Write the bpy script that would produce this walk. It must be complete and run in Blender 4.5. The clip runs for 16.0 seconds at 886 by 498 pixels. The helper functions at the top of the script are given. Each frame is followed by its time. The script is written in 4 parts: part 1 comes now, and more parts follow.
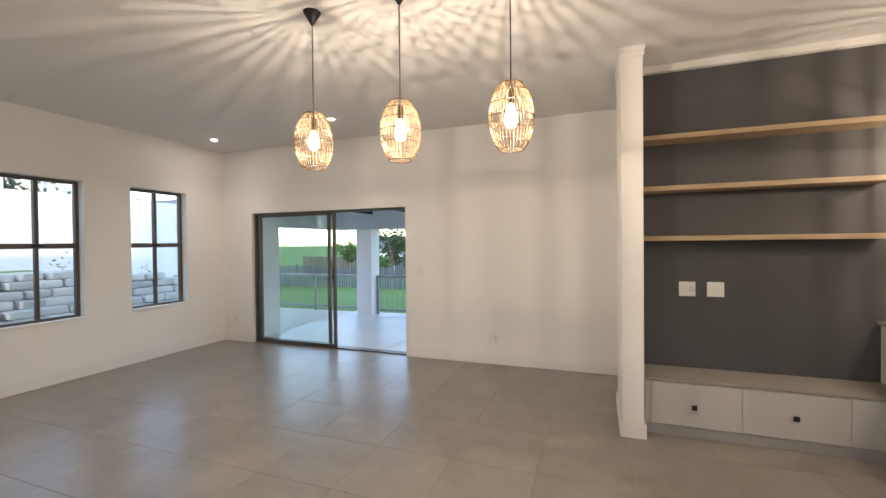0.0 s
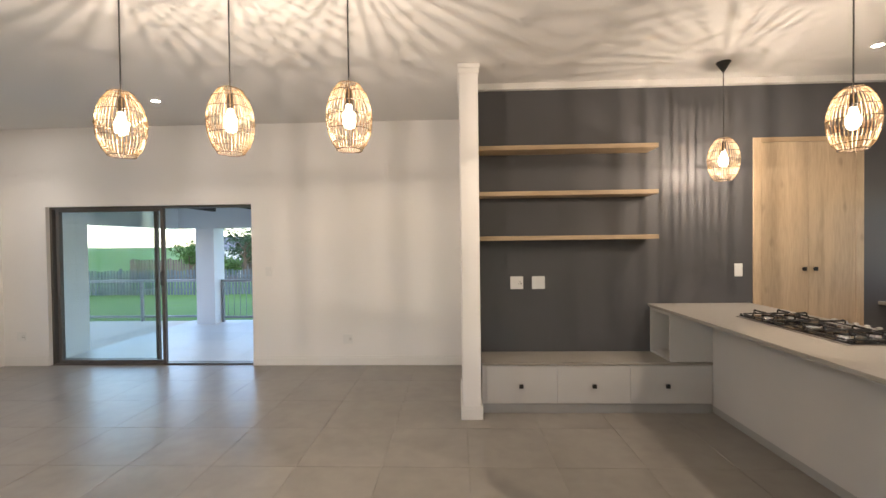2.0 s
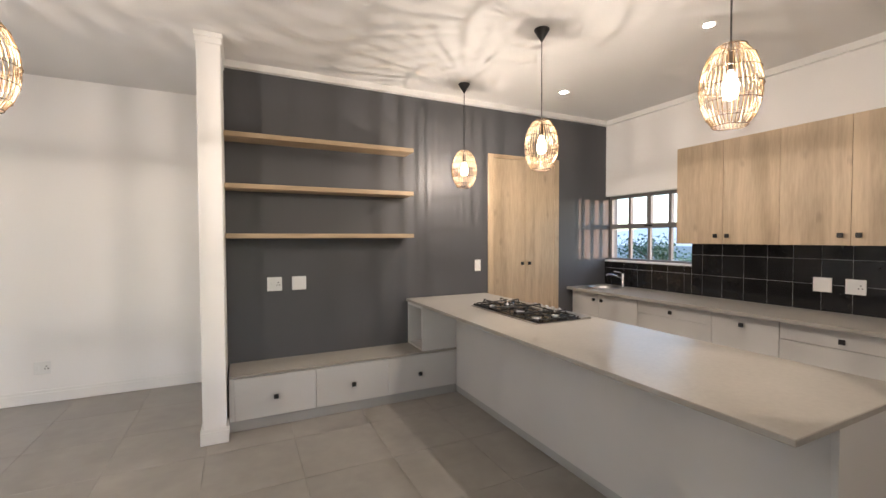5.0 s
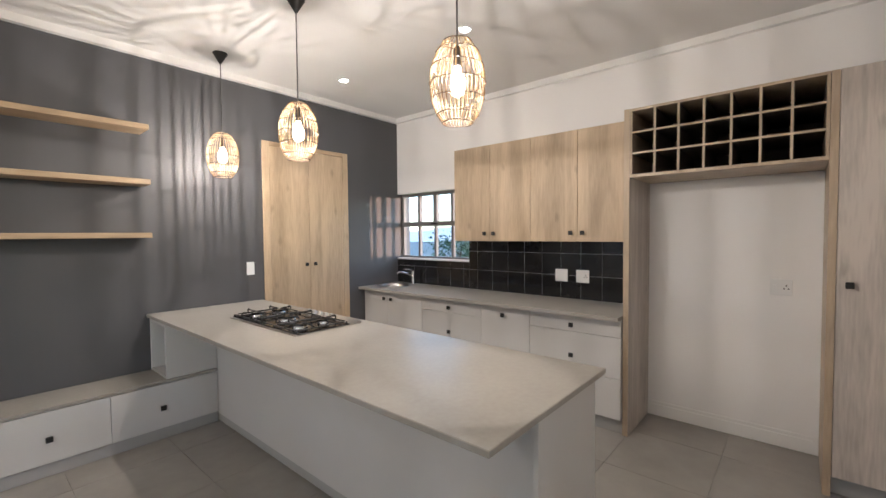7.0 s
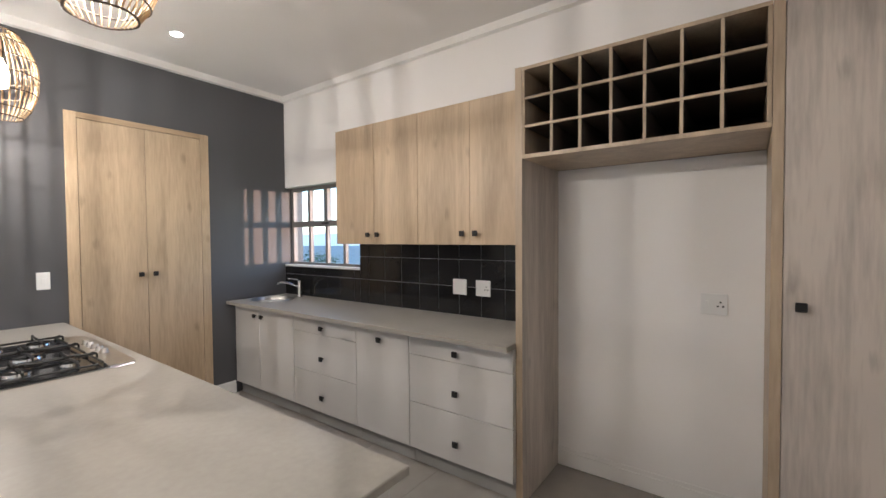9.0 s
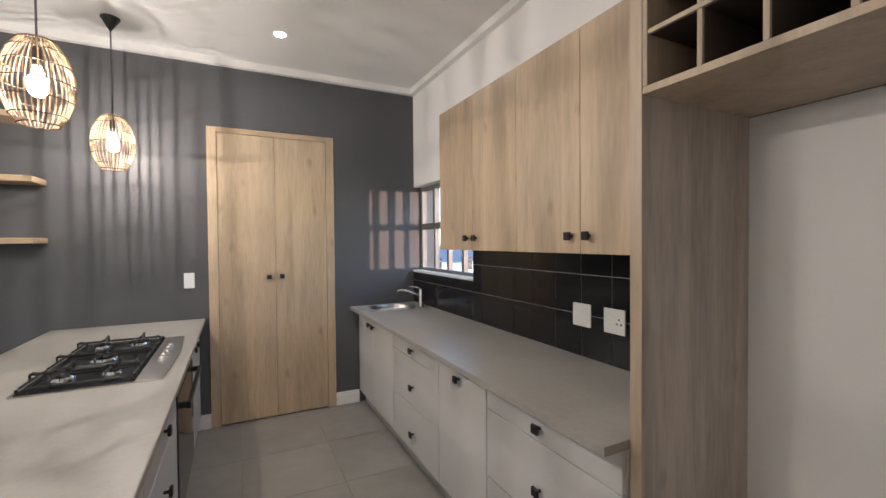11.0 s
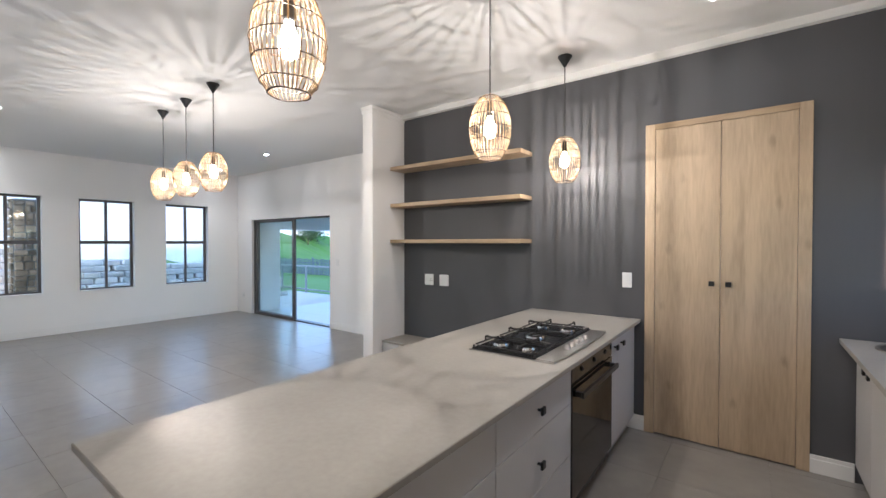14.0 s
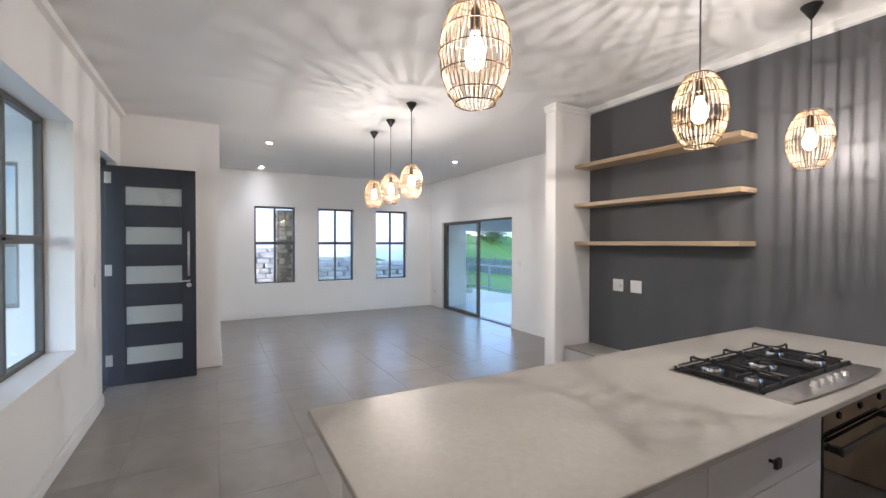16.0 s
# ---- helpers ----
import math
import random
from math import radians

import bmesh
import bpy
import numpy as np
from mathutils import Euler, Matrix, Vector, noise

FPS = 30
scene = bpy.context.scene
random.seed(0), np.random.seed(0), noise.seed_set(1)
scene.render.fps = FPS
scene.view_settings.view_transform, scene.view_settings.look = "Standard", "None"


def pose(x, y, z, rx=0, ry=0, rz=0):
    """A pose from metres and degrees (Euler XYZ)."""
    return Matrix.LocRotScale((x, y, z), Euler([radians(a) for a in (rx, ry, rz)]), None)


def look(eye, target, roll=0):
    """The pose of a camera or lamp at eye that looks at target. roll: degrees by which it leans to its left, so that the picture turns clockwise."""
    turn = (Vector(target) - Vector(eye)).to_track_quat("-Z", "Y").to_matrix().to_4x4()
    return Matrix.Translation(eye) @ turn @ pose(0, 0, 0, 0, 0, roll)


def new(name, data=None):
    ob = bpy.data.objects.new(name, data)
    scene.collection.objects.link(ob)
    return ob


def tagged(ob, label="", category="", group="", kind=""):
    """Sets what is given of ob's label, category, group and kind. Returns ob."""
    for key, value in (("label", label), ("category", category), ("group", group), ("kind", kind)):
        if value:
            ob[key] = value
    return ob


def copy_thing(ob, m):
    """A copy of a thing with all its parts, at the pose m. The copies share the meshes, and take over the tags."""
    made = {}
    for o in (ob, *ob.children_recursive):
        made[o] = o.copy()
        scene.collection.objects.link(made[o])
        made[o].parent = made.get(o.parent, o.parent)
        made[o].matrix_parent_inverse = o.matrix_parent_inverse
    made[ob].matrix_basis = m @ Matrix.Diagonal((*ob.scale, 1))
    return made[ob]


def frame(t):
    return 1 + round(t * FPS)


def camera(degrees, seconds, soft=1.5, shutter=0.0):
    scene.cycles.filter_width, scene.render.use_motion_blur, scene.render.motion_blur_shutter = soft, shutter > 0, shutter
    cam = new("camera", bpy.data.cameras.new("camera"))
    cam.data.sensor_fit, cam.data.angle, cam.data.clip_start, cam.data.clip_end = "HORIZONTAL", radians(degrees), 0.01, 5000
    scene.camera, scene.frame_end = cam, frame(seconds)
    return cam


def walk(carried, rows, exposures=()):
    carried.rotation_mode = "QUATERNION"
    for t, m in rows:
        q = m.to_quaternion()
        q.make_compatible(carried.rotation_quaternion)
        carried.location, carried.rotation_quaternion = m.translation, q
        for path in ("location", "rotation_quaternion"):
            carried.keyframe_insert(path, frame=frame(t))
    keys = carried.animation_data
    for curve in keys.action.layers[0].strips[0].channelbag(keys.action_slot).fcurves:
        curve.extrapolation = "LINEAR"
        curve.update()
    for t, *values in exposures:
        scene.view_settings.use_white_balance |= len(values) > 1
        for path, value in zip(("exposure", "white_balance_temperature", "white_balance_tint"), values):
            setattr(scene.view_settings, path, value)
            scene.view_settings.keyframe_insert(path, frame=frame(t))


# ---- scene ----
cam = camera(93.5, 16.0)
PATH = [
    (0, (2.116, 0.311, 1.547), (1.427, 2.188, 1.521), -0.6),
    (0.5, (2.142, 0.296, 1.555), (1.631, 2.229, 1.523), -0.7),
    (1, (2.181, 0.295, 1.545), (1.824, 2.262, 1.516), -0.7),
    (1.5, (2.213, 0.282, 1.542), (2.02, 2.273, 1.513), -0.7),
    (2, (2.269, 0.293, 1.537), (2.202, 2.292, 1.507), -0.7),
    (2.5, (2.324, 0.285, 1.537), (2.4, 2.283, 1.505), -0.8),
    (3, (2.41, 0.272, 1.535), (2.619, 2.26, 1.5), -0.9),
    (3.5, (2.48, 0.237, 1.535), (2.854, 2.201, 1.498), -0.8),
    (6, (2.751, 0.406, 1.556), (3.974, 1.988, 1.493), -0.3),
    (6.5, (2.912, 0.376, 1.547), (4.309, 1.806, 1.48), -0.6),
    (7, (3.121, 0.332, 1.56), (4.638, 1.632, 1.488), -0.5),
    (7.5, (3.378, 0.306, 1.56), (4.98, 1.501, 1.485), -0.4),
    (8, (3.656, 0.287, 1.548), (5.298, 1.428, 1.49), -0.4),
    (10.5, (5.119, 0.333, 1.529), (6.355, 1.905, 1.486), -0.5),
    (11, (5.322, 0.462, 1.543), (6.213, 2.252, 1.505), -0.5),
    (11.5, (5.378, 0.562, 1.539), (5.867, 2.501, 1.511), -0.3),
    (12, (5.522, 0.584, 1.532), (5.492, 2.584, 1.509), -0.3),
    (12.5, (5.618, 0.543, 1.527), (5.161, 2.49, 1.508), -0.2),
    (13, (5.696, 0.543, 1.552), (4.961, 2.403, 1.526), -0.1),
    (13.5, (5.778, 0.63, 1.547), (4.805, 2.377, 1.522), -0.0),
    (14, (5.837, 0.671, 1.55), (4.641, 2.273, 1.522), -0.0),
    (14.5, (5.811, 0.689, 1.56), (4.43, 2.135, 1.529), -0.0),
    (15, (5.767, 0.7, 1.562), (4.273, 2.029, 1.535), 0.0),
    (15.5, (5.774, 0.712, 1.563), (4.144, 1.871, 1.538), 0.1),
    (16, (5.794, 0.7, 1.57), (4.04, 1.661, 1.542), 0.1),
]
walk(cam, [(t, look(eye, target, roll)) for t, eye, target, roll in PATH], [(0.0, 2.33, 7000, 16), (3.5, 2.53, 6650, 16), (7.0, 2.66, 5850, 13), (12.0, 2.45, 5700, 12), (13.5, 2.5, 5600, 12), (16.0, 2.5, 5700, 14)])

# ---------- world, sun, exposure ----------
world = bpy.data.worlds.new("dusk_sky")
scene.world = world
world.use_nodes = True
wn = world.node_tree.nodes
sky = wn.new("ShaderNodeTexSky")
sky.sky_type = "NISHITA"
sky.sun_disc = False
sky.sun_elevation = radians(26)
sky.sun_rotation = radians(150)
sky.altitude = 50
sky.dust_density = 0.6
sky.ozone_density = 2.5
wn["Background"].inputs[1].default_value = 0.15
world.node_tree.links.new(sky.outputs[0], wn["Background"].inputs[0])

PENDANT_W, DOWN_W = 5.4, 5.4
SUN_DIR = Vector((0.5, -0.866, 0.012))
sun = new("sun", bpy.data.lights.new("sun", "SUN"))
sun.data.energy, sun.data.angle, sun.data.color = 0.75, radians(1.3), (1.0, 0.60, 0.40)
sun.matrix_world = look(SUN_DIR * 40, (0, 0, 0))

# ---------- materials ----------
def material(name, base, rough=0.5, metal=0.0, var=0.06, scale=3.0, fine=60.0, bump=0.02, stretch=(1, 1, 1), spec=0.5, rvar=0.08, rand=0.0, transmission=0.0, ior=1.45):
    """Plain surface: base colour with variation at two scales, uneven gloss and a fine relief."""
    m = bpy.data.materials.new(name)
    m.use_nodes = True
    nt = m.node_tree
    n, l = nt.nodes, nt.links
    b = n["Principled BSDF"]
    b.inputs["Metallic"].default_value = metal
    b.inputs["Specular IOR Level"].default_value = spec
    b.inputs["IOR"].default_value = ior
    b.inputs["Transmission Weight"].default_value = transmission
    co = n.new("ShaderNodeTexCoord")
    mp = n.new("ShaderNodeMapping")
    mp.inputs["Scale"].default_value = stretch
    l.new(co.outputs["Object"], mp.inputs["Vector"])
    big = n.new("ShaderNodeTexNoise")
    big.inputs["Scale"].default_value = scale
    big.inputs["Detail"].default_value = 5
    small = n.new("ShaderNodeTexNoise")
    small.inputs["Scale"].default_value = fine
    small.inputs["Detail"].default_value = 3
    if rand:
        info = n.new("ShaderNodeObjectInfo")
        add = n.new("ShaderNodeVectorMath")
        add.operation = "MULTIPLY_ADD"
        l.new(info.outputs["Random"], add.inputs[0])
        add.inputs[1].default_value = (37.0, 91.0, 53.0)
        l.new(mp.outputs[0], add.inputs[2])
        src = add.outputs[0]
    else:
        src = mp.outputs[0]
    l.new(src, big.inputs["Vector"])
    l.new(src, small.inputs["Vector"])
    mix = n.new("ShaderNodeMath")
    mix.operation = "MULTIPLY_ADD"
    l.new(small.outputs[0], mix.inputs[0])
    mix.inputs[1].default_value = 0.5
    l.new(big.outputs[0], mix.inputs[2])
    ramp = n.new("ShaderNodeMapRange")
    l.new(mix.outputs[0], ramp.inputs["Value"])
    ramp.inputs["From Min"].default_value = 0.25
    ramp.inputs["From Max"].default_value = 1.25
    ramp.inputs["To Min"].default_value = 1 - var
    ramp.inputs["To Max"].default_value = 1 + var
    val = ramp.outputs[0]
    if rand:
        r2 = n.new("ShaderNodeMapRange")
        l.new(info.outputs["Random"], r2.inputs["Value"])
        r2.inputs["To Min"].default_value = 1 - rand
        r2.inputs["To Max"].default_value = 1 + rand
        mu = n.new("ShaderNodeMath")
        mu.operation = "MULTIPLY"
        l.new(val, mu.inputs[0])
        l.new(r2.outputs[0], mu.inputs[1])
        val = mu.outputs[0]
    vm = n.new("ShaderNodeVectorMath")
    vm.operation = "SCALE"
    vm.inputs[0].default_value = base
    l.new(val, vm.inputs["Scale"])
    l.new(vm.outputs[0], b.inputs["Base Color"])
    rr = n.new("ShaderNodeMapRange")
    l.new(big.outputs[0], rr.inputs["Value"])
    rr.inputs["From Min"].default_value = 0.15
    rr.inputs["From Max"].default_value = 0.85
    rr.inputs["To Min"].default_value = max(0.02, rough - rvar)
    rr.inputs["To Max"].default_value = rough + rvar
    l.new(rr.outputs[0], b.inputs["Roughness"])
    if bump:
        bp = n.new("ShaderNodeBump")
        bp.inputs["Strength"].default_value = 0.25
        bp.inputs["Distance"].default_value = bump * 0.05
        l.new(small.outputs[0], bp.inputs["Height"])
        l.new(bp.outputs[0], b.inputs["Normal"])
    return m


def wood(name, light, dark, rough=0.45, along="z", knots=True):
    """Pale laminate oak with long grain, bands and a few darker knots."""
    m = bpy.data.materials.new(name)
    m.use_nodes = True
    nt = m.node_tree
    n, l = nt.nodes, nt.links
    b = n["Principled BSDF"]
    co = n.new("ShaderNodeTexCoord")
    mp = n.new("ShaderNodeMapping")
    s = {"x": (0.5, 5, 5), "y": (5, 0.5, 5), "z": (5, 5, 0.5)}[along]
    mp.inputs["Scale"].default_value = s
    info = n.new("ShaderNodeObjectInfo")
    off = n.new("ShaderNodeVectorMath")
    off.operation = "MULTIPLY_ADD"
    l.new(info.outputs["Random"], off.inputs[0])
    off.inputs[1].default_value = (17.0, 23.0, 11.0)
    l.new(co.outputs["Object"], off.inputs[2])
    l.new(off.outputs[0], mp.inputs["Vector"])
    band = n.new("ShaderNodeTexNoise")
    band.inputs["Scale"].default_value = 1.2
    band.inputs["Detail"].default_value = 6
    band.inputs["Distortion"].default_value = 1.1
    l.new(mp.outputs[0], band.inputs["Vector"])
    grain = n.new("ShaderNodeTexNoise")
    grain.inputs["Scale"].default_value = 14
    grain.inputs["Detail"].default_value = 4
    l.new(mp.outputs[0], grain.inputs["Vector"])
    mix = n.new("ShaderNodeMath")
    mix.operation = "MULTIPLY_ADD"
    l.new(grain.outputs[0], mix.inputs[0])
    mix.inputs[1].default_value = 0.45
    l.new(band.outputs[0], mix.inputs[2])
    ramp = n.new("ShaderNodeValToRGB")
    ramp.color_ramp.elements[0].position = 0.44
    ramp.color_ramp.elements[0].color = (*dark, 1)
    ramp.color_ramp.elements[1].position = 0.86
    ramp.color_ramp.elements[1].color = (*light, 1)
    l.new(mix.outputs[0], ramp.inputs[0])
    col = ramp.outputs[0]
    if knots:
        dot = n.new("ShaderNodeVectorMath")
        dot.operation = "DOT_PRODUCT"
        l.new(off.outputs[0], dot.inputs[0])
        dot.inputs[1].default_value = (1, 1, 0)
        sep = n.new("ShaderNodeSeparateXYZ")
        l.new(off.outputs[0], sep.inputs[0])
        com = n.new("ShaderNodeCombineXYZ")
        l.new(dot.outputs["Value"], com.inputs[0])
        zz = n.new("ShaderNodeMath")
        zz.operation = "MULTIPLY"
        l.new(sep.outputs["Z"], zz.inputs[0])
        zz.inputs[1].default_value = 0.5
        l.new(zz.outputs[0], com.inputs[1])
        wob = n.new("ShaderNodeVectorMath")
        wob.operation = "MULTIPLY_ADD"
        l.new(grain.outputs["Color"], wob.inputs[0])
        wob.inputs[1].default_value = (0.05, 0.05, 0.0)
        l.new(com.outputs[0], wob.inputs[2])
        vor = n.new("ShaderNodeTexVoronoi")
        vor.voronoi_dimensions = "2D"
        vor.inputs["Scale"].default_value = 2.6
        l.new(wob.outputs[0], vor.inputs["Vector"])
        kr = n.new("ShaderNodeMapRange")
        l.new(vor.outputs["Distance"], kr.inputs["Value"])
        kr.inputs["From Min"].default_value = 0.02
        kr.inputs["From Max"].default_value = 0.07
        kr.inputs["To Min"].default_value = 0.78
        kr.inputs["To Max"].default_value = 1.0
        vm = n.new("ShaderNodeVectorMath")
        vm.operation = "SCALE"
        l.new(col, vm.inputs[0])
        l.new(kr.outputs[0], vm.inputs["Scale"])
        col = vm.outputs[0]
    l.new(col, b.inputs["Base Color"])
    b.inputs["Roughness"].default_value = rough
    bp = n.new("ShaderNodeBump")
    bp.inputs["Strength"].default_value = 0.2
    bp.inputs["Distance"].default_value = 0.001
    l.new(grain.outputs[0], bp.inputs["Height"])
    l.new(bp.outputs[0], b.inputs["Normal"])
    return m


def glowing(name, colour, strength):
    m = bpy.data.materials.new(name)
    m.use_nodes = True
    b = m.node_tree.nodes["Principled BSDF"]
    b.inputs["Base Color"].default_value = (*colour, 1)
    b.inputs["Emission Color"].default_value = (*colour, 1)
    b.inputs["Emission Strength"].default_value = strength
    return m


def glowing_glass():
    """Clear bulb glass, bright all over with the light of the filament in it."""
    m = bpy.data.materials.new("lit_bulb_glass")
    m.use_nodes = True
    n, l = m.node_tree.nodes, m.node_tree.links
    n.remove(n["Principled BSDF"])
    tr = n.new("ShaderNodeBsdfTransparent")
    em = n.new("ShaderNodeEmission")
    em.inputs[0].default_value = (1.0, 0.80, 0.52, 1)
    em.inputs[1].default_value = 4.5
    ad = n.new("ShaderNodeAddShader")
    l.new(tr.outputs[0], ad.inputs[0])
    l.new(em.outputs[0], ad.inputs[1])
    l.new(ad.outputs[0], n["Material Output"].inputs[0])
    return m


WHITE = material("white_wall_paint", (0.86, 0.845, 0.83), 0.55, var=0.02, scale=1.2, fine=90, bump=0.03)
CEIL = material("ceiling_paint", (0.76, 0.75, 0.735), 0.7, var=0.02, scale=1.0, fine=80, bump=0.02)
TRIM = material("white_gloss_trim", (0.84, 0.83, 0.81), 0.35, var=0.02, scale=4, bump=0.0)
GREY = material("grey_wall_paint", (0.091, 0.091, 0.097), 0.55, var=0.05, scale=1.2, fine=7, bump=0.02, stretch=(6, 6, 0.25), spec=0.4)
TILE = material("floor_tile", (0.265, 0.248, 0.225), 0.30, var=0.27, scale=2.0, fine=9, bump=0.0, rand=0.025, rvar=0.03)
GROUT = material("floor_grout", (0.225, 0.212, 0.19), 0.8, var=0.1, fine=100)
OAK = wood("pale_oak_laminate", (0.55, 0.42, 0.28), (0.35, 0.262, 0.170), 0.42)
OAK_GREY = wood("greyed_oak_laminate", (0.52, 0.465, 0.415), (0.28, 0.245, 0.22), 0.42)
OAK_EDGE = wood("oak_edge_board", (0.49, 0.39, 0.28), (0.32, 0.245, 0.17), 0.42, knots=False)
OAK_X = wood("oak_shelf", (0.50, 0.37, 0.235), (0.31, 0.22, 0.13), 0.45, along="x", knots=False)
CAB = material("pale_grey_melamine", (0.56, 0.55, 0.535), 0.42, var=0.03, scale=5, fine=180, bump=0.01)
KICK = material("grey_kick_board", (0.36, 0.36, 0.355), 0.4, var=0.05, scale=5, fine=150, bump=0.0)
TOP = material("beige_quartz", (0.33, 0.312, 0.28), 0.30, var=0.2, scale=2.4, fine=40, bump=0.0, rvar=0.03, spec=0.2)
BLACK_TILE = material("black_tile", (0.012, 0.012, 0.013), 0.12, var=0.2, scale=6, fine=40, bump=0.004, rand=0.2, rvar=0.05)
TILE_GROUT = material("white_tile_grout", (0.45, 0.45, 0.44), 0.9)
BLACK = material("matt_black_metal", (0.012, 0.012, 0.012), 0.38, var=0.1, bump=0.0)
ENAMEL = material("black_enamel", (0.010, 0.010, 0.011), 0.14, var=0.1, bump=0.0, rvar=0.04)
OVEN_GLASS = material("dark_oven_glass", (0.010, 0.009, 0.009), 0.05, var=0.1, bump=0.0, rvar=0.02, spec=0.8)
STEEL = material("brushed_steel", (0.50, 0.485, 0.465), 0.32, metal=1.0, var=0.03, scale=8, fine=150, bump=0.0, stretch=(1, 8, 1))
CHROME = material("chrome", (0.75, 0.75, 0.76), 0.08, metal=1.0, var=0.02, bump=0.0, rvar=0.02)
ALU = material("bronze_aluminium", (0.095, 0.085, 0.078), 0.4, var=0.08, scale=6, bump=0.0)
ALU_GREY = material("grey_aluminium", (0.16, 0.155, 0.15), 0.4, var=0.08, scale=6, bump=0.0)
PLASTIC = material("white_plastic", (0.80, 0.80, 0.79), 0.3, var=0.01, bump=0.0)
DOOR_PAINT = material("charcoal_door_paint", (0.030, 0.035, 0.046), 0.36, var=0.08, scale=5, fine=50, bump=0.01)
FROST = material("frosted_glass", (0.36, 0.39, 0.38), 0.3, var=0.05, bump=0.0, spec=0.6)
RATTAN = material("pale_rattan", (0.37, 0.28, 0.18), 0.6, var=0.3, scale=20, fine=90, bump=0.05)


def let_light_through(m, share, colour):
    """Thin split cane: part of the light falling on it comes out behind."""
    n, l = m.node_tree.nodes, m.node_tree.links
    tl = n.new("ShaderNodeBsdfTranslucent")
    tl.inputs[0].default_value = (*colour, 1)
    mx = n.new("ShaderNodeMixShader")
    mx.inputs[0].default_value = share
    l.new(n["Principled BSDF"].outputs[0], mx.inputs[1])
    l.new(tl.outputs[0], mx.inputs[2])
    l.new(mx.outputs[0], n["Material Output"].inputs[0])


let_light_through(RATTAN, 0.45, (0.36, 0.27, 0.17))
RATTAN_DARK = material("dark_rattan_hoop", (0.04, 0.023, 0.012), 0.6, var=0.25, scale=30, bump=0.05)
CORD = material("grey_cord", (0.10, 0.10, 0.10), 0.8, var=0.1)
# dark rack boards; the shade inside the holes is part of this colour
SHADOW_BOX = material("shaded_rack_inside", (0.065, 0.052, 0.043), 0.6, var=0.2)
BULB = glowing_glass()
LED = glowing("lit_downlight", (1.0, 0.95, 0.86), 45)


def glass_material():
    m = bpy.data.materials.new("window_glass")
    m.use_nodes = True
    n, l = m.node_tree.nodes, m.node_tree.links
    n.remove(n["Principled BSDF"])
    tr = n.new("ShaderNodeBsdfTransparent")
    tr.inputs[0].default_value = (0.93, 0.96, 0.95, 1)
    gl = n.new("ShaderNodeBsdfGlossy")
    gl.inputs["Roughness"].default_value = 0.02
    lw = n.new("ShaderNodeLayerWeight")
    lw.inputs[0].default_value = 0.5
    pw = n.new("ShaderNodeMath")
    pw.operation = "POWER"
    l.new(lw.outputs["Facing"], pw.inputs[0])
    pw.inputs[1].default_value = 4.0
    fr = n.new("ShaderNodeMath")
    fr.operation = "MULTIPLY_ADD"
    l.new(pw.outputs[0], fr.inputs[0])
    fr.inputs[1].default_value = 0.5
    fr.inputs[2].default_value = 0.03
    mx = n.new("ShaderNodeMixShader")
    l.new(fr.outputs[0], mx.inputs[0])
    l.new(tr.outputs[0], mx.inputs[1])
    l.new(gl.outputs[0], mx.inputs[2])
    l.new(mx.outputs[0], n["Material Output"].inputs[0])
    return m


GLASS = glass_material()

# ---------- building helpers ----------
def thing(name, at, label, category, group="", kind=""):
    ob = new(name)
    ob.location = at
    ob.empty_display_size = 0.1
    return tagged(ob, label, category, group, kind)


def origin(ob):
    v = Vector((0, 0, 0))
    while ob is not None:
        v = v + ob.location
        ob = ob.parent
    return v


def part(name, bm, mat, parent=None, label="", smooth=False):
    """Link a bmesh, drawn in world places, as one mesh object under a thing or a part."""
    if parent is not None:
        bmesh.ops.translate(bm, verts=bm.verts, vec=-origin(parent))
    me = bpy.data.meshes.new(name)
    bm.to_mesh(me)
    bm.free()
    me.materials.append(mat)
    if smooth:
        for p in me.polygons:
            p.use_smooth = True
    ob = new(name, me)
    ob.parent = parent
    if label:
        ob["label"] = label
    return ob


def box(bm, x0, x1, y0, y1, z0, z1, bev=0.0, seg=1):
    r = bmesh.ops.create_cube(bm, size=1.0, matrix=Matrix.Translation(((x0 + x1) / 2, (y0 + y1) / 2, (z0 + z1) / 2)) @ Matrix.Diagonal((abs(x1 - x0), abs(y1 - y0), abs(z1 - z0), 1)))
    if bev:
        es = list({e for v in r["verts"] for e in v.link_edges})
        bmesh.ops.bevel(bm, geom=es, offset=bev, segments=seg, affect="EDGES", profile=0.5)
    return bm


def boxes(rows, bev=0.0):
    bm = bmesh.new()
    for r in rows:
        box(bm, *r, bev=bev)
    return bm


def rod(bm, a, b, r, n=8, r2=None):
    a, b = Vector(a), Vector(b)
    m = Matrix.Translation((a + b) / 2) @ (b - a).to_track_quat("Z", "Y").to_matrix().to_4x4()
    bmesh.ops.create_cone(bm, cap_ends=True, segments=n, radius1=r, radius2=r if r2 is None else r2, depth=(b - a).length, matrix=m)
    return bm


def lathe(bm, profile, at, n=24):
    """Turn a profile of (radius, height) round the vertical through at."""
    rings = []
    for r, z in profile:
        rings.append([bm.verts.new((at[0] + r * math.cos(2 * math.pi * i / n), at[1] + r * math.sin(2 * math.pi * i / n), at[2] + z)) for i in range(n)])
    for a, b in zip(rings, rings[1:]):
        for i in range(n):
            bm.faces.new((a[i], a[(i + 1) % n], b[(i + 1) % n], b[i]))
    return bm


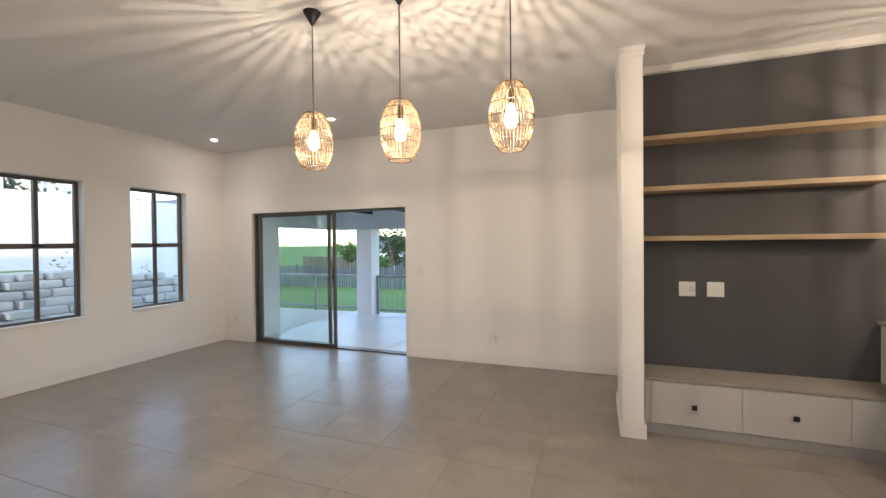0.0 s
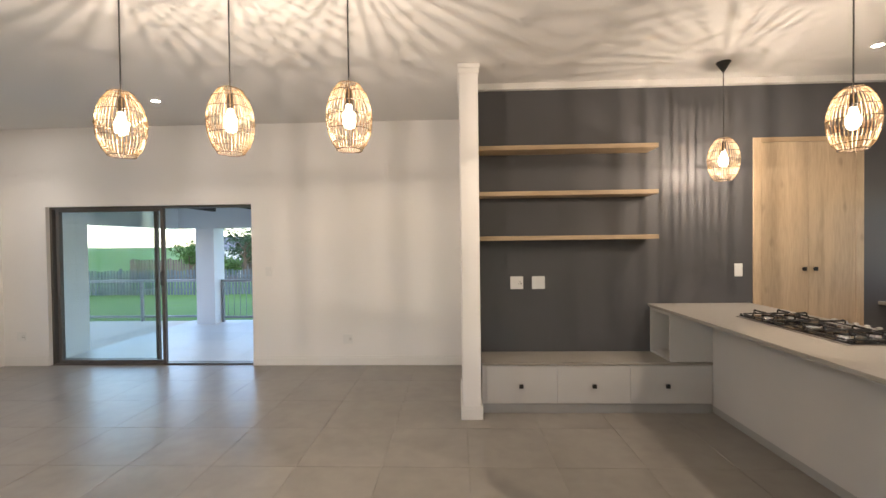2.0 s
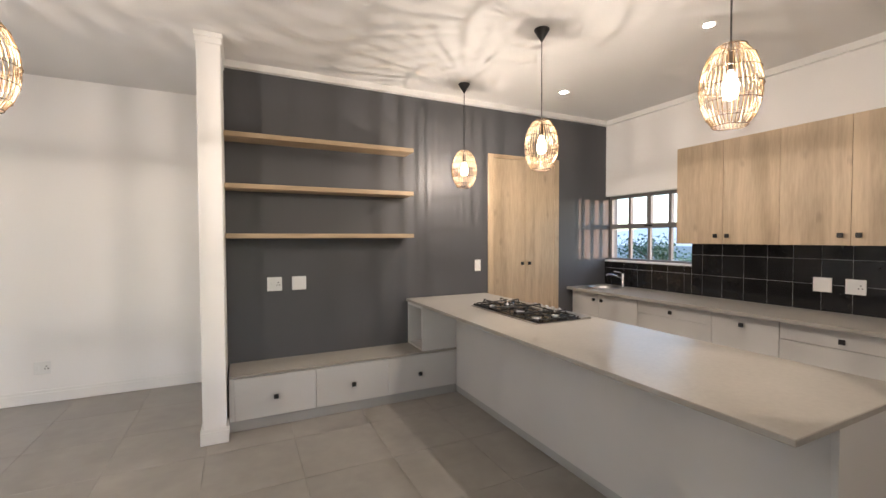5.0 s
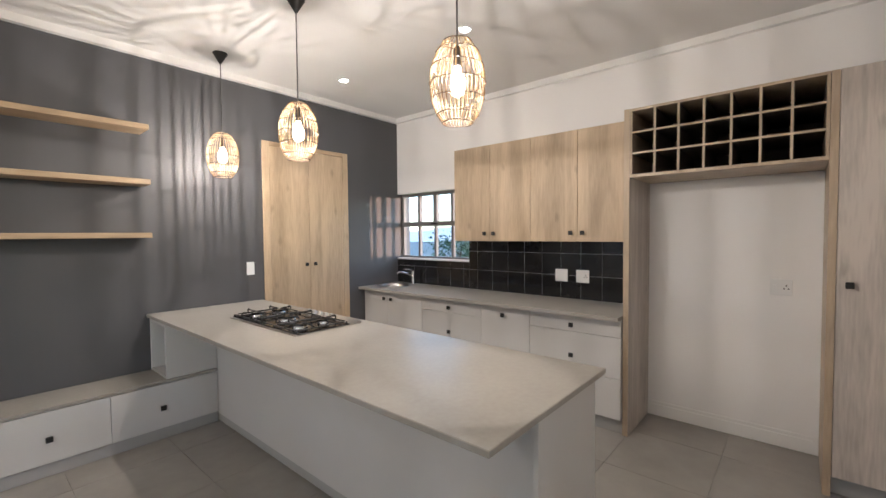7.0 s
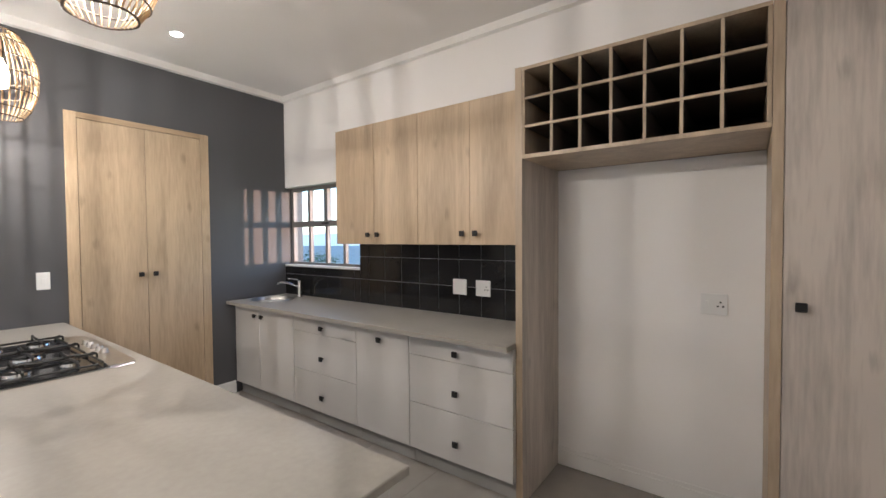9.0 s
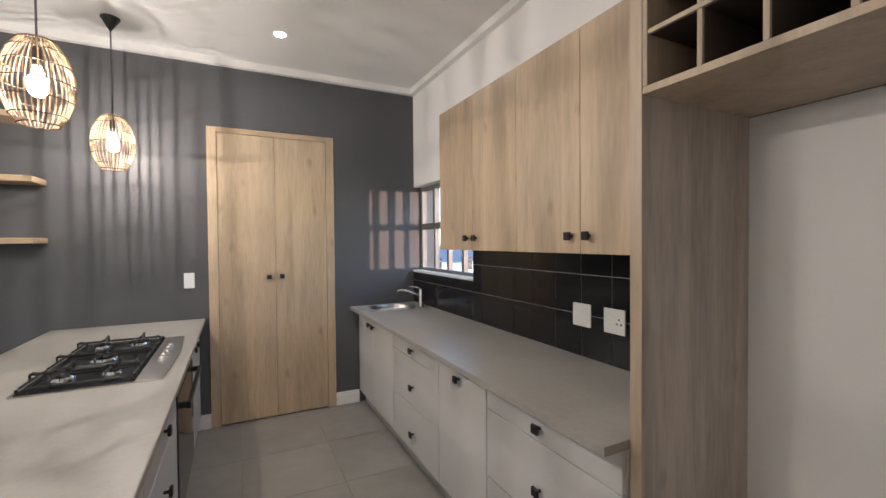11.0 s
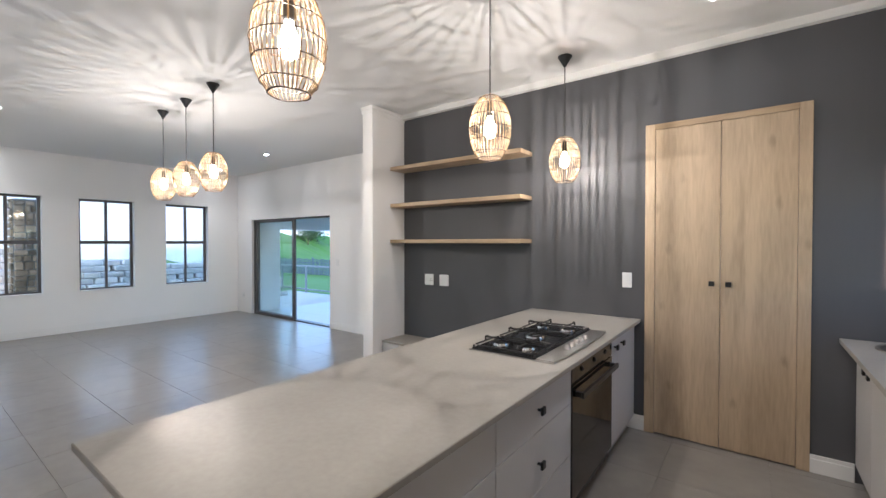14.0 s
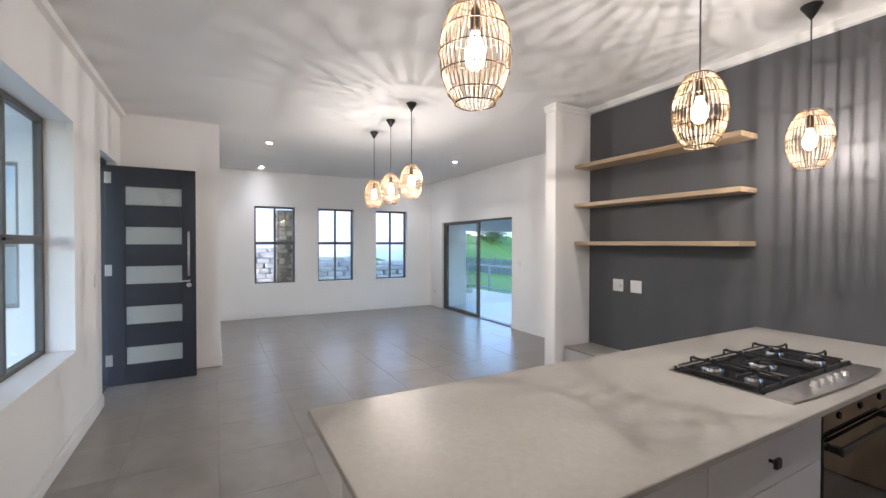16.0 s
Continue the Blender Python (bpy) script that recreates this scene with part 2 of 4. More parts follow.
def tube(bm, pts, r, n=6, closed=False):
    """A round rod bent along points."""
    pts = [Vector(p) for p in pts]
    k = len(pts)
    rings = []
    for i, p in enumerate(pts):
        d = (pts[(i + 1) % k] - pts[i - 1]) if closed else (pts[min(i + 1, k - 1)] - pts[max(i - 1, 0)])
        q = d.to_track_quat("Z", "Y")
        rings.append([bm.verts.new(p + q @ Vector((r * math.cos(2 * math.pi * j / n), r * math.sin(2 * math.pi * j / n), 0))) for j in range(n)])
    pairs = list(zip(rings, rings[1:])) + ([(rings[-1], rings[0])] if closed else [])
    for a, b in pairs:
        for j in range(n):
            bm.faces.new((a[j], a[(j + 1) % n], b[(j + 1) % n], b[j]))
    if not closed:
        bm.faces.new(rings[0][::-1])
        bm.faces.new(rings[-1])
    return bm


def structure(name, bm, mat, label, category="wall"):
    return tagged(part(name, bm, mat), label, category, kind="structure")


# ---------- the shell ----------
H = 3.07          # ceiling
XW, XE = -3.64, 6.96
YS, YL, YN, YG = -0.25, 0.76, 5.51, 4.41
W_WIN = ((1.42, 2.235), (2.71, 3.525), (4.055, 4.86))
WZ0, WZ1 = 0.70, 2.34
SL0, SL1, SLH = -3.04, -0.34, 2.06
KW0, KW1, KZ0, KZ1 = 3.22, 4.41, 1.24, 2.09
SW0, SW1, SZ0, SZ1 = 1.60, 2.95, 0.72, 2.50
ED0, ED1, EDH = 0.03, 0.75, 2.46
PD0, PD1, PDH = 5.12, 6.15, 2.508

structure("wall_north", boxes([(XW - 0.22, SL0, YN, YN + 0.22, 0, H), (SL1, 2.69, YN, YN + 0.22, 0, H), (SL0, SL1, YN, YN + 0.22, SLH, H)]), WHITE, "white plastered wall with a sliding door opening")
rows, y = [], YL - 0.22
for a, b in W_WIN:
    rows += [(XW - 0.22, XW, y, a, 0, H), (XW - 0.22, XW, a, b, 0, WZ0), (XW - 0.22, XW, a, b, WZ1, H)]
    y = b
rows.append((XW - 0.22, XW, y, YN, 0, H))
structure("wall_west", boxes(rows), WHITE, "white plastered wall with three tall windows")
structure("wall_lounge_south", boxes([(XW, -0.22, YL - 0.22, YL, 0, H)]), WHITE, "white plastered wall of the lounge")
structure("wall_entrance_side", boxes([(-0.44, -0.22, YS - 0.23, YL - 0.22, 0, H)]), WHITE, "short white wall beside the entrance door")
structure("wall_south", boxes([(-0.22, ED0, YS - 0.23, YS, 0, H), (ED0, ED1, YS - 0.23, YS, EDH, H), (ED1, SW0, YS - 0.23, YS, 0, H), (SW0, SW1, YS - 0.23, YS, 0, SZ0), (SW0, SW1, YS - 0.23, YS, SZ1, H), (SW1, XE + 0.22, YS - 0.23, YS, 0, H)]), WHITE, "white plastered wall with entrance door and window")
structure("wall_east", boxes([(XE, XE + 0.22, YS, KW0, 0, H), (XE, XE + 0.22, KW0, KW1, 0, KZ0), (XE, XE + 0.22, KW0, KW1, KZ1, H)]), WHITE, "white kitchen wall with a window")
structure("wall_grey", boxes([(2.465, PD0, YG, YG + 0.2, 0, H), (PD0, PD1, YG, YG + 0.2, PDH, H), (PD1, XE + 0.22, YG, YG + 0.2, 0, H)]), GREY, "charcoal grey painted feature wall")
structure("wall_pantry_back", boxes([(PD0 - 0.1, PD1 + 0.1, YG + 0.2, YG + 0.25, 0, H)]), WHITE, "plain wall behind the pantry doors")
structure("wall_nib", boxes([(2.305, 2.465, 3.89, YG + 0.2, 0, H)], 0.006), WHITE, "white plastered nib wall beside the shelves")
structure("wall_pantry_side", boxes([(2.49, 2.69, YG + 0.2, YN, 0, H)]), WHITE, "white side wall of the pantry")
structure("nib_capital", boxes([(2.297, 2.473, 3.882, YG + 0.1, 2.985, 3.03), (2.29, 2.48, 3.875, YG + 0.1, 3.03, H - 0.002)], 0.004), TRIM, "white moulded band at the head of the nib", "trim")
structure("ceiling", boxes([(XW - 0.22, XE + 0.22, YS - 0.23, YN + 0.22, H, H + 0.16)]), CEIL, "flat white painted ceiling", "ceiling")
bm = boxes([(2.465, XE, YG - 0.05, YG, 3.012, H), (XE - 0.05, XE, YS + 0.05, YG - 0.05, 3.012, H), (-0.22, XE, YS, YS + 0.05, 3.012, H)])
structure("cornice", bm, TRIM, "narrow white ceiling cornice", "trim")

SK = 0.125
def skirting(name, runs):
    bm = bmesh.new()
    for x0, x1, y0, y1 in runs:
        box(bm, x0, x1, y0, y1, 0.002, SK - 0.028, 0.002)
        tx, ty = (0.004, 0) if x1 - x0 < y1 - y0 else (0, 0.004)
        box(bm, x0 + tx, x1 - tx, y0 + ty, y1 - ty, SK - 0.028, SK, 0.003, 2)
    return structure(name, bm, TRIM, "white painted skirting board", "trim")


T = 0.015
skirting("baseboard", [(XW, SL0, YN - T, YN), (SL1, 2.49, YN - T, YN), (XW, XW + T, YL, YN - T), (XW + T, -0.22, YL, YL + T), (-0.22, -0.22 + T, YS, YL + T), (ED1 + 0.0, 6.3, YS, YS + T), (4.53, PD0, YG - T, YG), (PD1, 6.37, YG - T, YG), (XE - T, XE, 0.211, 1.305)])
skirting("nib_baseboard", [(2.29, 2.48, 3.875, 3.89), (2.29, 2.305, 3.89, YG + 0.2), (2.465, 2.48, 3.89, 4.03)])

structure("floor", boxes([(XW - 0.22, XE + 0.22, YS - 0.23, YN + 0.22, -0.14, -0.004)]), GROUT, "grey porcelain tiled floor with thin grout lines", "floor")

# ---------- windows ----------
def sash_window(name, axis, at, a0, a1, z0, z1, zt, mullions, inner, label, depth=0.05, mat=None, sill=True):
    """A framed window in a wall. axis: the wall's normal ('x' or 'y'); at: the frame's middle plane; inner: the room's face."""
    mat = mat or ALU
    f = 0.04

    def b(u0, u1, d0, d1, w0, w1, bev=0.002):
        bm = bmesh.new()
        return box(bm, d0, d1, u0, u1, w0, w1, bev) if axis == "x" else box(bm, u0, u1, d0, d1, w0, w1, bev)
    base = (at, (a0 + a1) / 2, z0) if axis == "x" else ((a0 + a1) / 2, at, z0)
    ob = thing(name, base, label, "window", kind="structure")
    d0, d1 = at - depth / 2, at + depth / 2
    fr = bmesh.new()
    for u0, u1, w0, w1 in ((a0, a0 + f, z0, z1), (a1 - f, a1, z0, z1), (a0 + f, a1 - f, z0, z0 + f), (a0 + f, a1 - f, z1 - f, z1)):
        if axis == "x":
            box(fr, d0, d1, u0, u1, w0, w1, 0.002)
        else:
            box(fr, u0, u1, d0, d1, w0, w1, 0.002)
    part("window_frame", fr, mat, ob)
    part("transom", b(a0 + f, a1 - f, d0 - 0.004, d1 + 0.004, zt - 0.03, zt + 0.03), mat, ob)
    us = [a0 + f] + list(mullions) + [a1 - f]
    for i, u in enumerate(mullions):
        part("mullion", b(u - 0.018, u + 0.018, d0 + 0.004, d1 - 0.004, z0 + f, zt - 0.03), mat, ob)
        w = 0.03 if (len(mullions) == 3 and i == 1) else 0.02
        part("mullion", b(u - w, u + w, d0 - 0.002, d1 + 0.002, zt + 0.03, z1 - f), mat, ob)
    side = 1 if (inner > at) else -1
    for u0, u1 in zip(us, us[1:]):
        for w0, w1 in ((z0 + f, zt - 0.03), (zt + 0.03, z1 - f)):
            p = part("pane", b(u0 - 0.008, u1 + 0.008, at - 0.003, at + 0.003, w0 - 0.008, w1 + 0.008, 0), GLASS, ob)
            p.visible_shadow = False
    u = mullions[len(mullions) // 2]
    stay = b(u - 0.05, u + 0.05, d1 if side > 0 else d0 - 0.02, d1 + 0.02 if side > 0 else d0, zt - 0.008, zt + 0.012)
    part("peg_stay", stay, BLACK, ob, "small black window stay")
    if sill:
        e = inner + side * 0.015
        lo, hi = sorted((d1 if side > 0 else d0, e))
        part("window_sill", b(a0 - 0.0, a1 + 0.0, lo, hi, z0 - 0.004, z0 + 0.014, 0.003), TRIM, ob, "white painted sill")
    return ob


for i, (a, b) in enumerate(W_WIN):
    sash_window("window_%d" % (i + 1), "x", XW - 0.13, a, b, WZ0, WZ1, 1.565, [(a + b) / 2], XW, "tall bronze aluminium window with four panes")
kw = [KW0 + 0.04 + (KW1 - KW0 - 0.08) * k / 4 for k in (1, 2, 3)]
sash_window("window_4", "x", XE + 0.10, KW0, KW1, KZ0, KZ1, 1.69, kw, XE, "wide grey aluminium kitchen window with eight panes", mat=ALU_GREY)
sash_window("window_5", "y", YS - 0.20, SW0, SW1, SZ0, SZ1, 1.59, [(SW0 + SW1) / 2], YS, "large bronze aluminium window beside the entrance")

# ---------- sliding door ----------
def sliding_door():
    ob = thing("sliding_door", ((SL0 + SL1) / 2, YN + 0.1, 0), "bronze aluminium glass sliding door, half open onto the patio", "door", kind="structure")
    ob.name = "door_1"
    y0, y1 = YN + 0.05, YN + 0.17
    f = 0.03
    for nm, r in (("jamb", (SL0, SL0 + f, y0, y1, 0, SLH)), ("jamb", (SL1 - 0.02, SL1, y0, y1, 0, SLH)), ("head", (SL0 + f, SL1 - 0.02, y0, y1, SLH - f, SLH)), ("track", (SL0 + f, SL1 - 0.02, y0, y1, 0, 0.014))):
        part(nm, boxes([r], 0.002), ALU, ob)
    mid = -1.645

    def leaf(x0, x1, ya, yb, nm):
        w = 0.042
        lf = part(nm, boxes([(x0, x0 + w, ya, yb, 0.016, SLH - f), (x1 - w, x1, ya, yb, 0.016, SLH - f), (x0 + w, x1 - w, ya, yb, 0.016, 0.058), (x0 + w, x1 - w, ya, yb, SLH - f - 0.035, SLH - f)], 0.002), ALU, ob)
        pane = part("pane", boxes([(x0 + w - 0.01, x1 - w + 0.01, (ya + yb) / 2 - 0.003, (ya + yb) / 2 + 0.003, 0.05, SLH - f - 0.03)]), GLASS, lf)
        pane.visible_shadow = False
        return lf
    leaf(SL0 + f, -1.655, y0 + 0.065, y1 - 0.012, "fixed_panel")
    s = leaf(SL0 + f + 0.045, -1.525, y0 + 0.008, y0 + 0.052, "sliding_panel")
    bm = bmesh.new()
    tube(bm, [(mid + 0.10, y0 + 0.008, 1.02), (mid + 0.10, y0 - 0.03, 1.04), (mid + 0.10, y0 - 0.03, 1.20), (mid + 0.10, y0 + 0.008, 1.22)], 0.009, 8)
    part("pull_handle", bm, BLACK, s, "black pull handle")
    return ob


sliding_door()

# ---------- entrance door ----------
def entrance_door():
    fr = thing("door_2", ((ED0 + ED1) / 2, YS - 0.1, 0), "charcoal timber door frame of the entrance", "door frame", kind="structure")
    ya, yb = YS - 0.20, YS - 0.08
    for r in ((ED0, ED0 + 0.045, ya, yb, 0, EDH), (ED1 - 0.045, ED1, ya, yb, 0, EDH), (ED0 + 0.045, ED1 - 0.045, ya, yb, EDH - 0.045, EDH)):
        part("jamb", boxes([r], 0.003), DOOR_PAINT, fr)
    part("threshold", boxes([(ED0 + 0.045, ED1 - 0.045, ya, yb, 0.0, 0.02)], 0.003), ALU, fr)
    # the leaf stands open at a right angle, along y
    y0, y1, x0, x1, z0, z1 = YS - 0.075, 0.507, 0.085, 0.13, 0.012, 2.405
    lf = thing("entrance_door_leaf", ((x0 + x1) / 2, y0, z0), "charcoal painted entrance door with five frosted glass panels, standing open", "door")
    gaps = [(0.222, 0.425), (0.66, 0.873), (1.104, 1.316), (1.543, 1.752), (1.976, 2.193)]
    gy0, gy1 = -0.16, 0.376
    part("stile", boxes([(x0, x1, y0, gy0, z0, z1)], 0.002), DOOR_PAINT, lf)
    part("stile", boxes([(x0, x1, gy1, y1, z0, z1)], 0.002), DOOR_PAINT, lf)
    z = z0
    for a, b in gaps + [(z1, None)]:
        part("rail", boxes([(x0, x1, gy0, gy1, z, a)], 0.0), DOOR_PAINT, lf)
        if b is not None:
            part("glass_panel", boxes([(x0 + 0.014, x1 - 0.014, gy0 - 0.004, gy1 + 0.004, a - 0.004, b + 0.004)], 0.0), FROST, lf, "frosted glass panel")
            part("glazing_bead", boxes([(x1 - 0.012, x1 - 0.004, gy0, gy0 + 0.008, a, b), (x1 - 0.012, x1 - 0.004, gy1 - 0.008, gy1, a, b), (x1 - 0.012, x1 - 0.004, gy0 + 0.008, gy1 - 0.008, a, a + 0.008), (x1 - 0.012, x1 - 0.004, gy0 + 0.008, gy1 - 0.008, b - 0.008, b)]), DOOR_PAINT, lf)
            z = b
    bm = bmesh.new()
    hy = y1 - 0.07
    rod(bm, (x1 + 0.045, hy, 1.19), (x1 + 0.045, hy, 1.70), 0.012, 12)
    for zz in (1.27, 1.62):
        rod(bm, (x1, hy, zz), (x1 + 0.045, hy, zz), 0.008, 8)
    part("pull_bar", bm, STEEL, lf, "long steel pull bar", True)
    bm = bmesh.new()
    rod(bm, (x1, hy, 1.08), (x1 + 0.008, hy, 1.08), 0.026, 16)
    rod(bm, (x1, hy + 0.002, 1.13), (x1 + 0.05, hy + 0.002, 1.13), 0.010, 10)
    rod(bm, (x1 + 0.045, hy + 0.01, 1.13), (x1 + 0.045, hy - 0.10, 1.13), 0.009, 10)
    part("lock", bm, STEEL, lf, "steel lever and lock rose", True)
    for zz in (0.29, 1.27, 2.27):
        bm = boxes([(x1, x1 + 0.004, y0 + 0.004, y0 + 0.05, zz - 0.06, zz + 0.06)], 0.001)
        rod(bm, (x1 + 0.004, y0 - 0.002, zz - 0.06), (x1 + 0.004, y0 - 0.002, zz + 0.06), 0.008, 8)
        part("hinge", bm, STEEL, lf, "steel hinge")


entrance_door()

# ---------- pantry doors ----------
def knob(parent, at, out):
    """Small square black pull on a short neck; out: the way that it sticks out."""
    o = Vector(out)
    at = Vector(at)
    bm = bmesh.new()
    rod(bm, at, at + o * 0.02, 0.007, 8)
    c = at + o * 0.026
    ax = [0.0185 if abs(v) < 0.5 else 0.007 for v in o]
    box(bm, c.x - ax[0], c.x + ax[0], c.y - ax[1], c.y + ax[1], c.z - ax[2], c.z + ax[2], 0.003)
    part("knob", bm, BLACK, parent, "square black knob")


def pantry():
    ob = thing("door_3", ((PD0 + PD1) / 2, YG, 0), "tall pale oak double pantry doors, closed", "door", kind="structure")
    y0 = YG - 0.012
    w = 0.072
    for r in ((PD0, PD0 + w, y0, YG + 0.1, 0.0, PDH), (PD1 - w, PD1, y0, YG + 0.1, 0.0, PDH)):
        part("jamb", boxes([r], 0.002), OAK, ob)
    part("head", boxes([(PD0 + w, PD1 - w, y0, YG + 0.1, PDH - 0.045, PDH)], 0.002), OAK_X, ob)
    m = (PD0 + PD1) / 2
    for a, b, k in ((PD0 + w + 0.003, m - 0.0015, m - 0.052), (m + 0.0015, PD1 - w - 0.003, m + 0.052)):
        d = part("door_leaf", boxes([(a, b, y0 + 0.005, y0 + 0.027, 0.012, PDH - 0.048)], 0.0015), OAK, ob)
        knob(d, (k, y0 + 0.005, 1.245), (0, -1, 0))


pantry()

# ---------- floating shelves ----------
for z in (2.405, 1.983, 1.57):
    ob = part("floating_shelf", boxes([(2.467, 4.117, 4.165, YG - 0.001, z - 0.02, z + 0.02)], 0.003), OAK_X)
    tagged(ob, "thick floating oak shelf on the charcoal wall", "shelf", "floating shelves")

# ---------- low bench with drawers ----------
BY = 4.02
def bench():
    ob = thing("drawer_bench", (3.5, 4.2, 0), "low pale grey bench with three drawers under the shelves", "bench")
    part("body", boxes([(2.482, 4.508, BY + 0.02, YG - 0.018, 0.088, 0.432)]), CAB, ob)
    part("plinth", boxes([(2.482, 4.508, BY + 0.012, YG - 0.018, 0.002, 0.086)]), KICK, ob, "grey kick board")
    part("top", boxes([(2.482, 4.508, BY - 0.005, YG - 0.001, 0.434, 0.456)], 0.002), TOP, ob, "beige stone top")
    part("filler", boxes([(2.482, 2.518, BY + 0.002, BY + 0.018, 0.09, 0.43)], 0.001), CAB, ob)
    for a, b, k in ((2.521, 3.146, 2.826), (3.149, 3.792, 3.47), (3.795, 4.506, 4.108)):
        d = part("drawer", boxes([(a, b, BY, BY + 0.018, 0.09, 0.428)], 0.0015), CAB, ob)
        knob(d, (k, BY, 0.252), (0, -1, 0))
    c = thing("open_cube", (4.34, 4.22, 0.456), "open pale grey cube niche between bench and counter", "shelf")
    x0, x1, y0, y1, z0, z1 = 4.14, 4.508, BY + 0.004, YG - 0.002, 0.458, 0.893
    for nm, r in (("side", (x0, x1, y0, y0 + 0.018, z0, z1)), ("side", (x0, x1, y1 - 0.018, y1, z0, z1)), ("base", (x0, x1 - 0.018, y0 + 0.018, y1 - 0.018, z0, z0 + 0.018)), ("top", (x0, x1 - 0.018, y0 + 0.018, y1 - 0.018, z1 - 0.03, z1)), ("back", (x1 - 0.018, x1, y0 + 0.018, y1 - 0.018, z0, z1))):
        part(nm, boxes([r], 0.001), CAB, c)


bench()

# ---------- kitchen units ----------
def cupboard(name, label, y0, y1, face, back, fronts, out, group, plinth=0.12, top=0.895):
    """A base unit along y. face: x of the fronts; fronts: rows (y0, y1, z0, z1, knob places)."""
    ob = thing(name, ((face + back) / 2, (y0 + y1) / 2, 0), label, "cabinet", group)
    s = -out
    lo, hi = sorted((face + s * 0.02, back))
    part("body", boxes([(lo, hi, y0 + 0.001, y1 - 0.001, plinth, top)]), CAB, ob)
    lo, hi = sorted((face + s * 0.055, back))
    part("plinth", boxes([(lo, hi, y0 + 0.001, y1 - 0.001, 0.002, plinth - 0.002)]), KICK, ob, "grey kick board")
    for kind, a, b, z0, z1, ks in fronts:
        lo, hi = sorted((face, face + s * 0.018))
        d = part(kind, boxes([(lo, hi, a + 0.0015, b - 0.0015, z0, z1)], 0.0015), CAB, ob)
        for ky, kz in ks:
            knob(d, (face, ky, kz), (out, 0, 0))
    return ob


def drawers(a, b):
    c = (a + b) / 2
    return [("drawer", a, b, 0.757, 0.89, [(c, 0.812)]), ("drawer", a, b, 0.437, 0.753, [(c, 0.566)]), ("drawer", a, b, 0.122, 0.433, [(c, 0.25)])]


FX = 6.37
G = "kitchen units under the window"
cupboard("sink_cabinet", "pale grey sink cabinet with two doors", 3.425, 4.39, FX, XE - 0.002, [("door", 3.425, 3.958, 0.122, 0.89, [(3.899, 0.812)]), ("door", 3.958, 4.39, 0.122, 0.89, [(4.017, 0.812)])], -1, G)
cupboard("drawer_cabinet", "pale grey cabinet with three drawers", 2.645, 3.423, FX, XE - 0.002, drawers(2.645, 3.423), -1, G)
cupboard("single_cabinet", "pale grey cabinet with one door", 2.125, 2.643, FX, XE - 0.002, [("door", 2.125, 2.643, 0.122, 0.89, [(2.39, 0.812)])], -1, G)
cupboard("drawer_cabinet", "pale grey cabinet with three drawers beside the tall panel", 1.349, 2.123, FX, XE - 0.002, drawers(1.349, 2.123), -1, G)

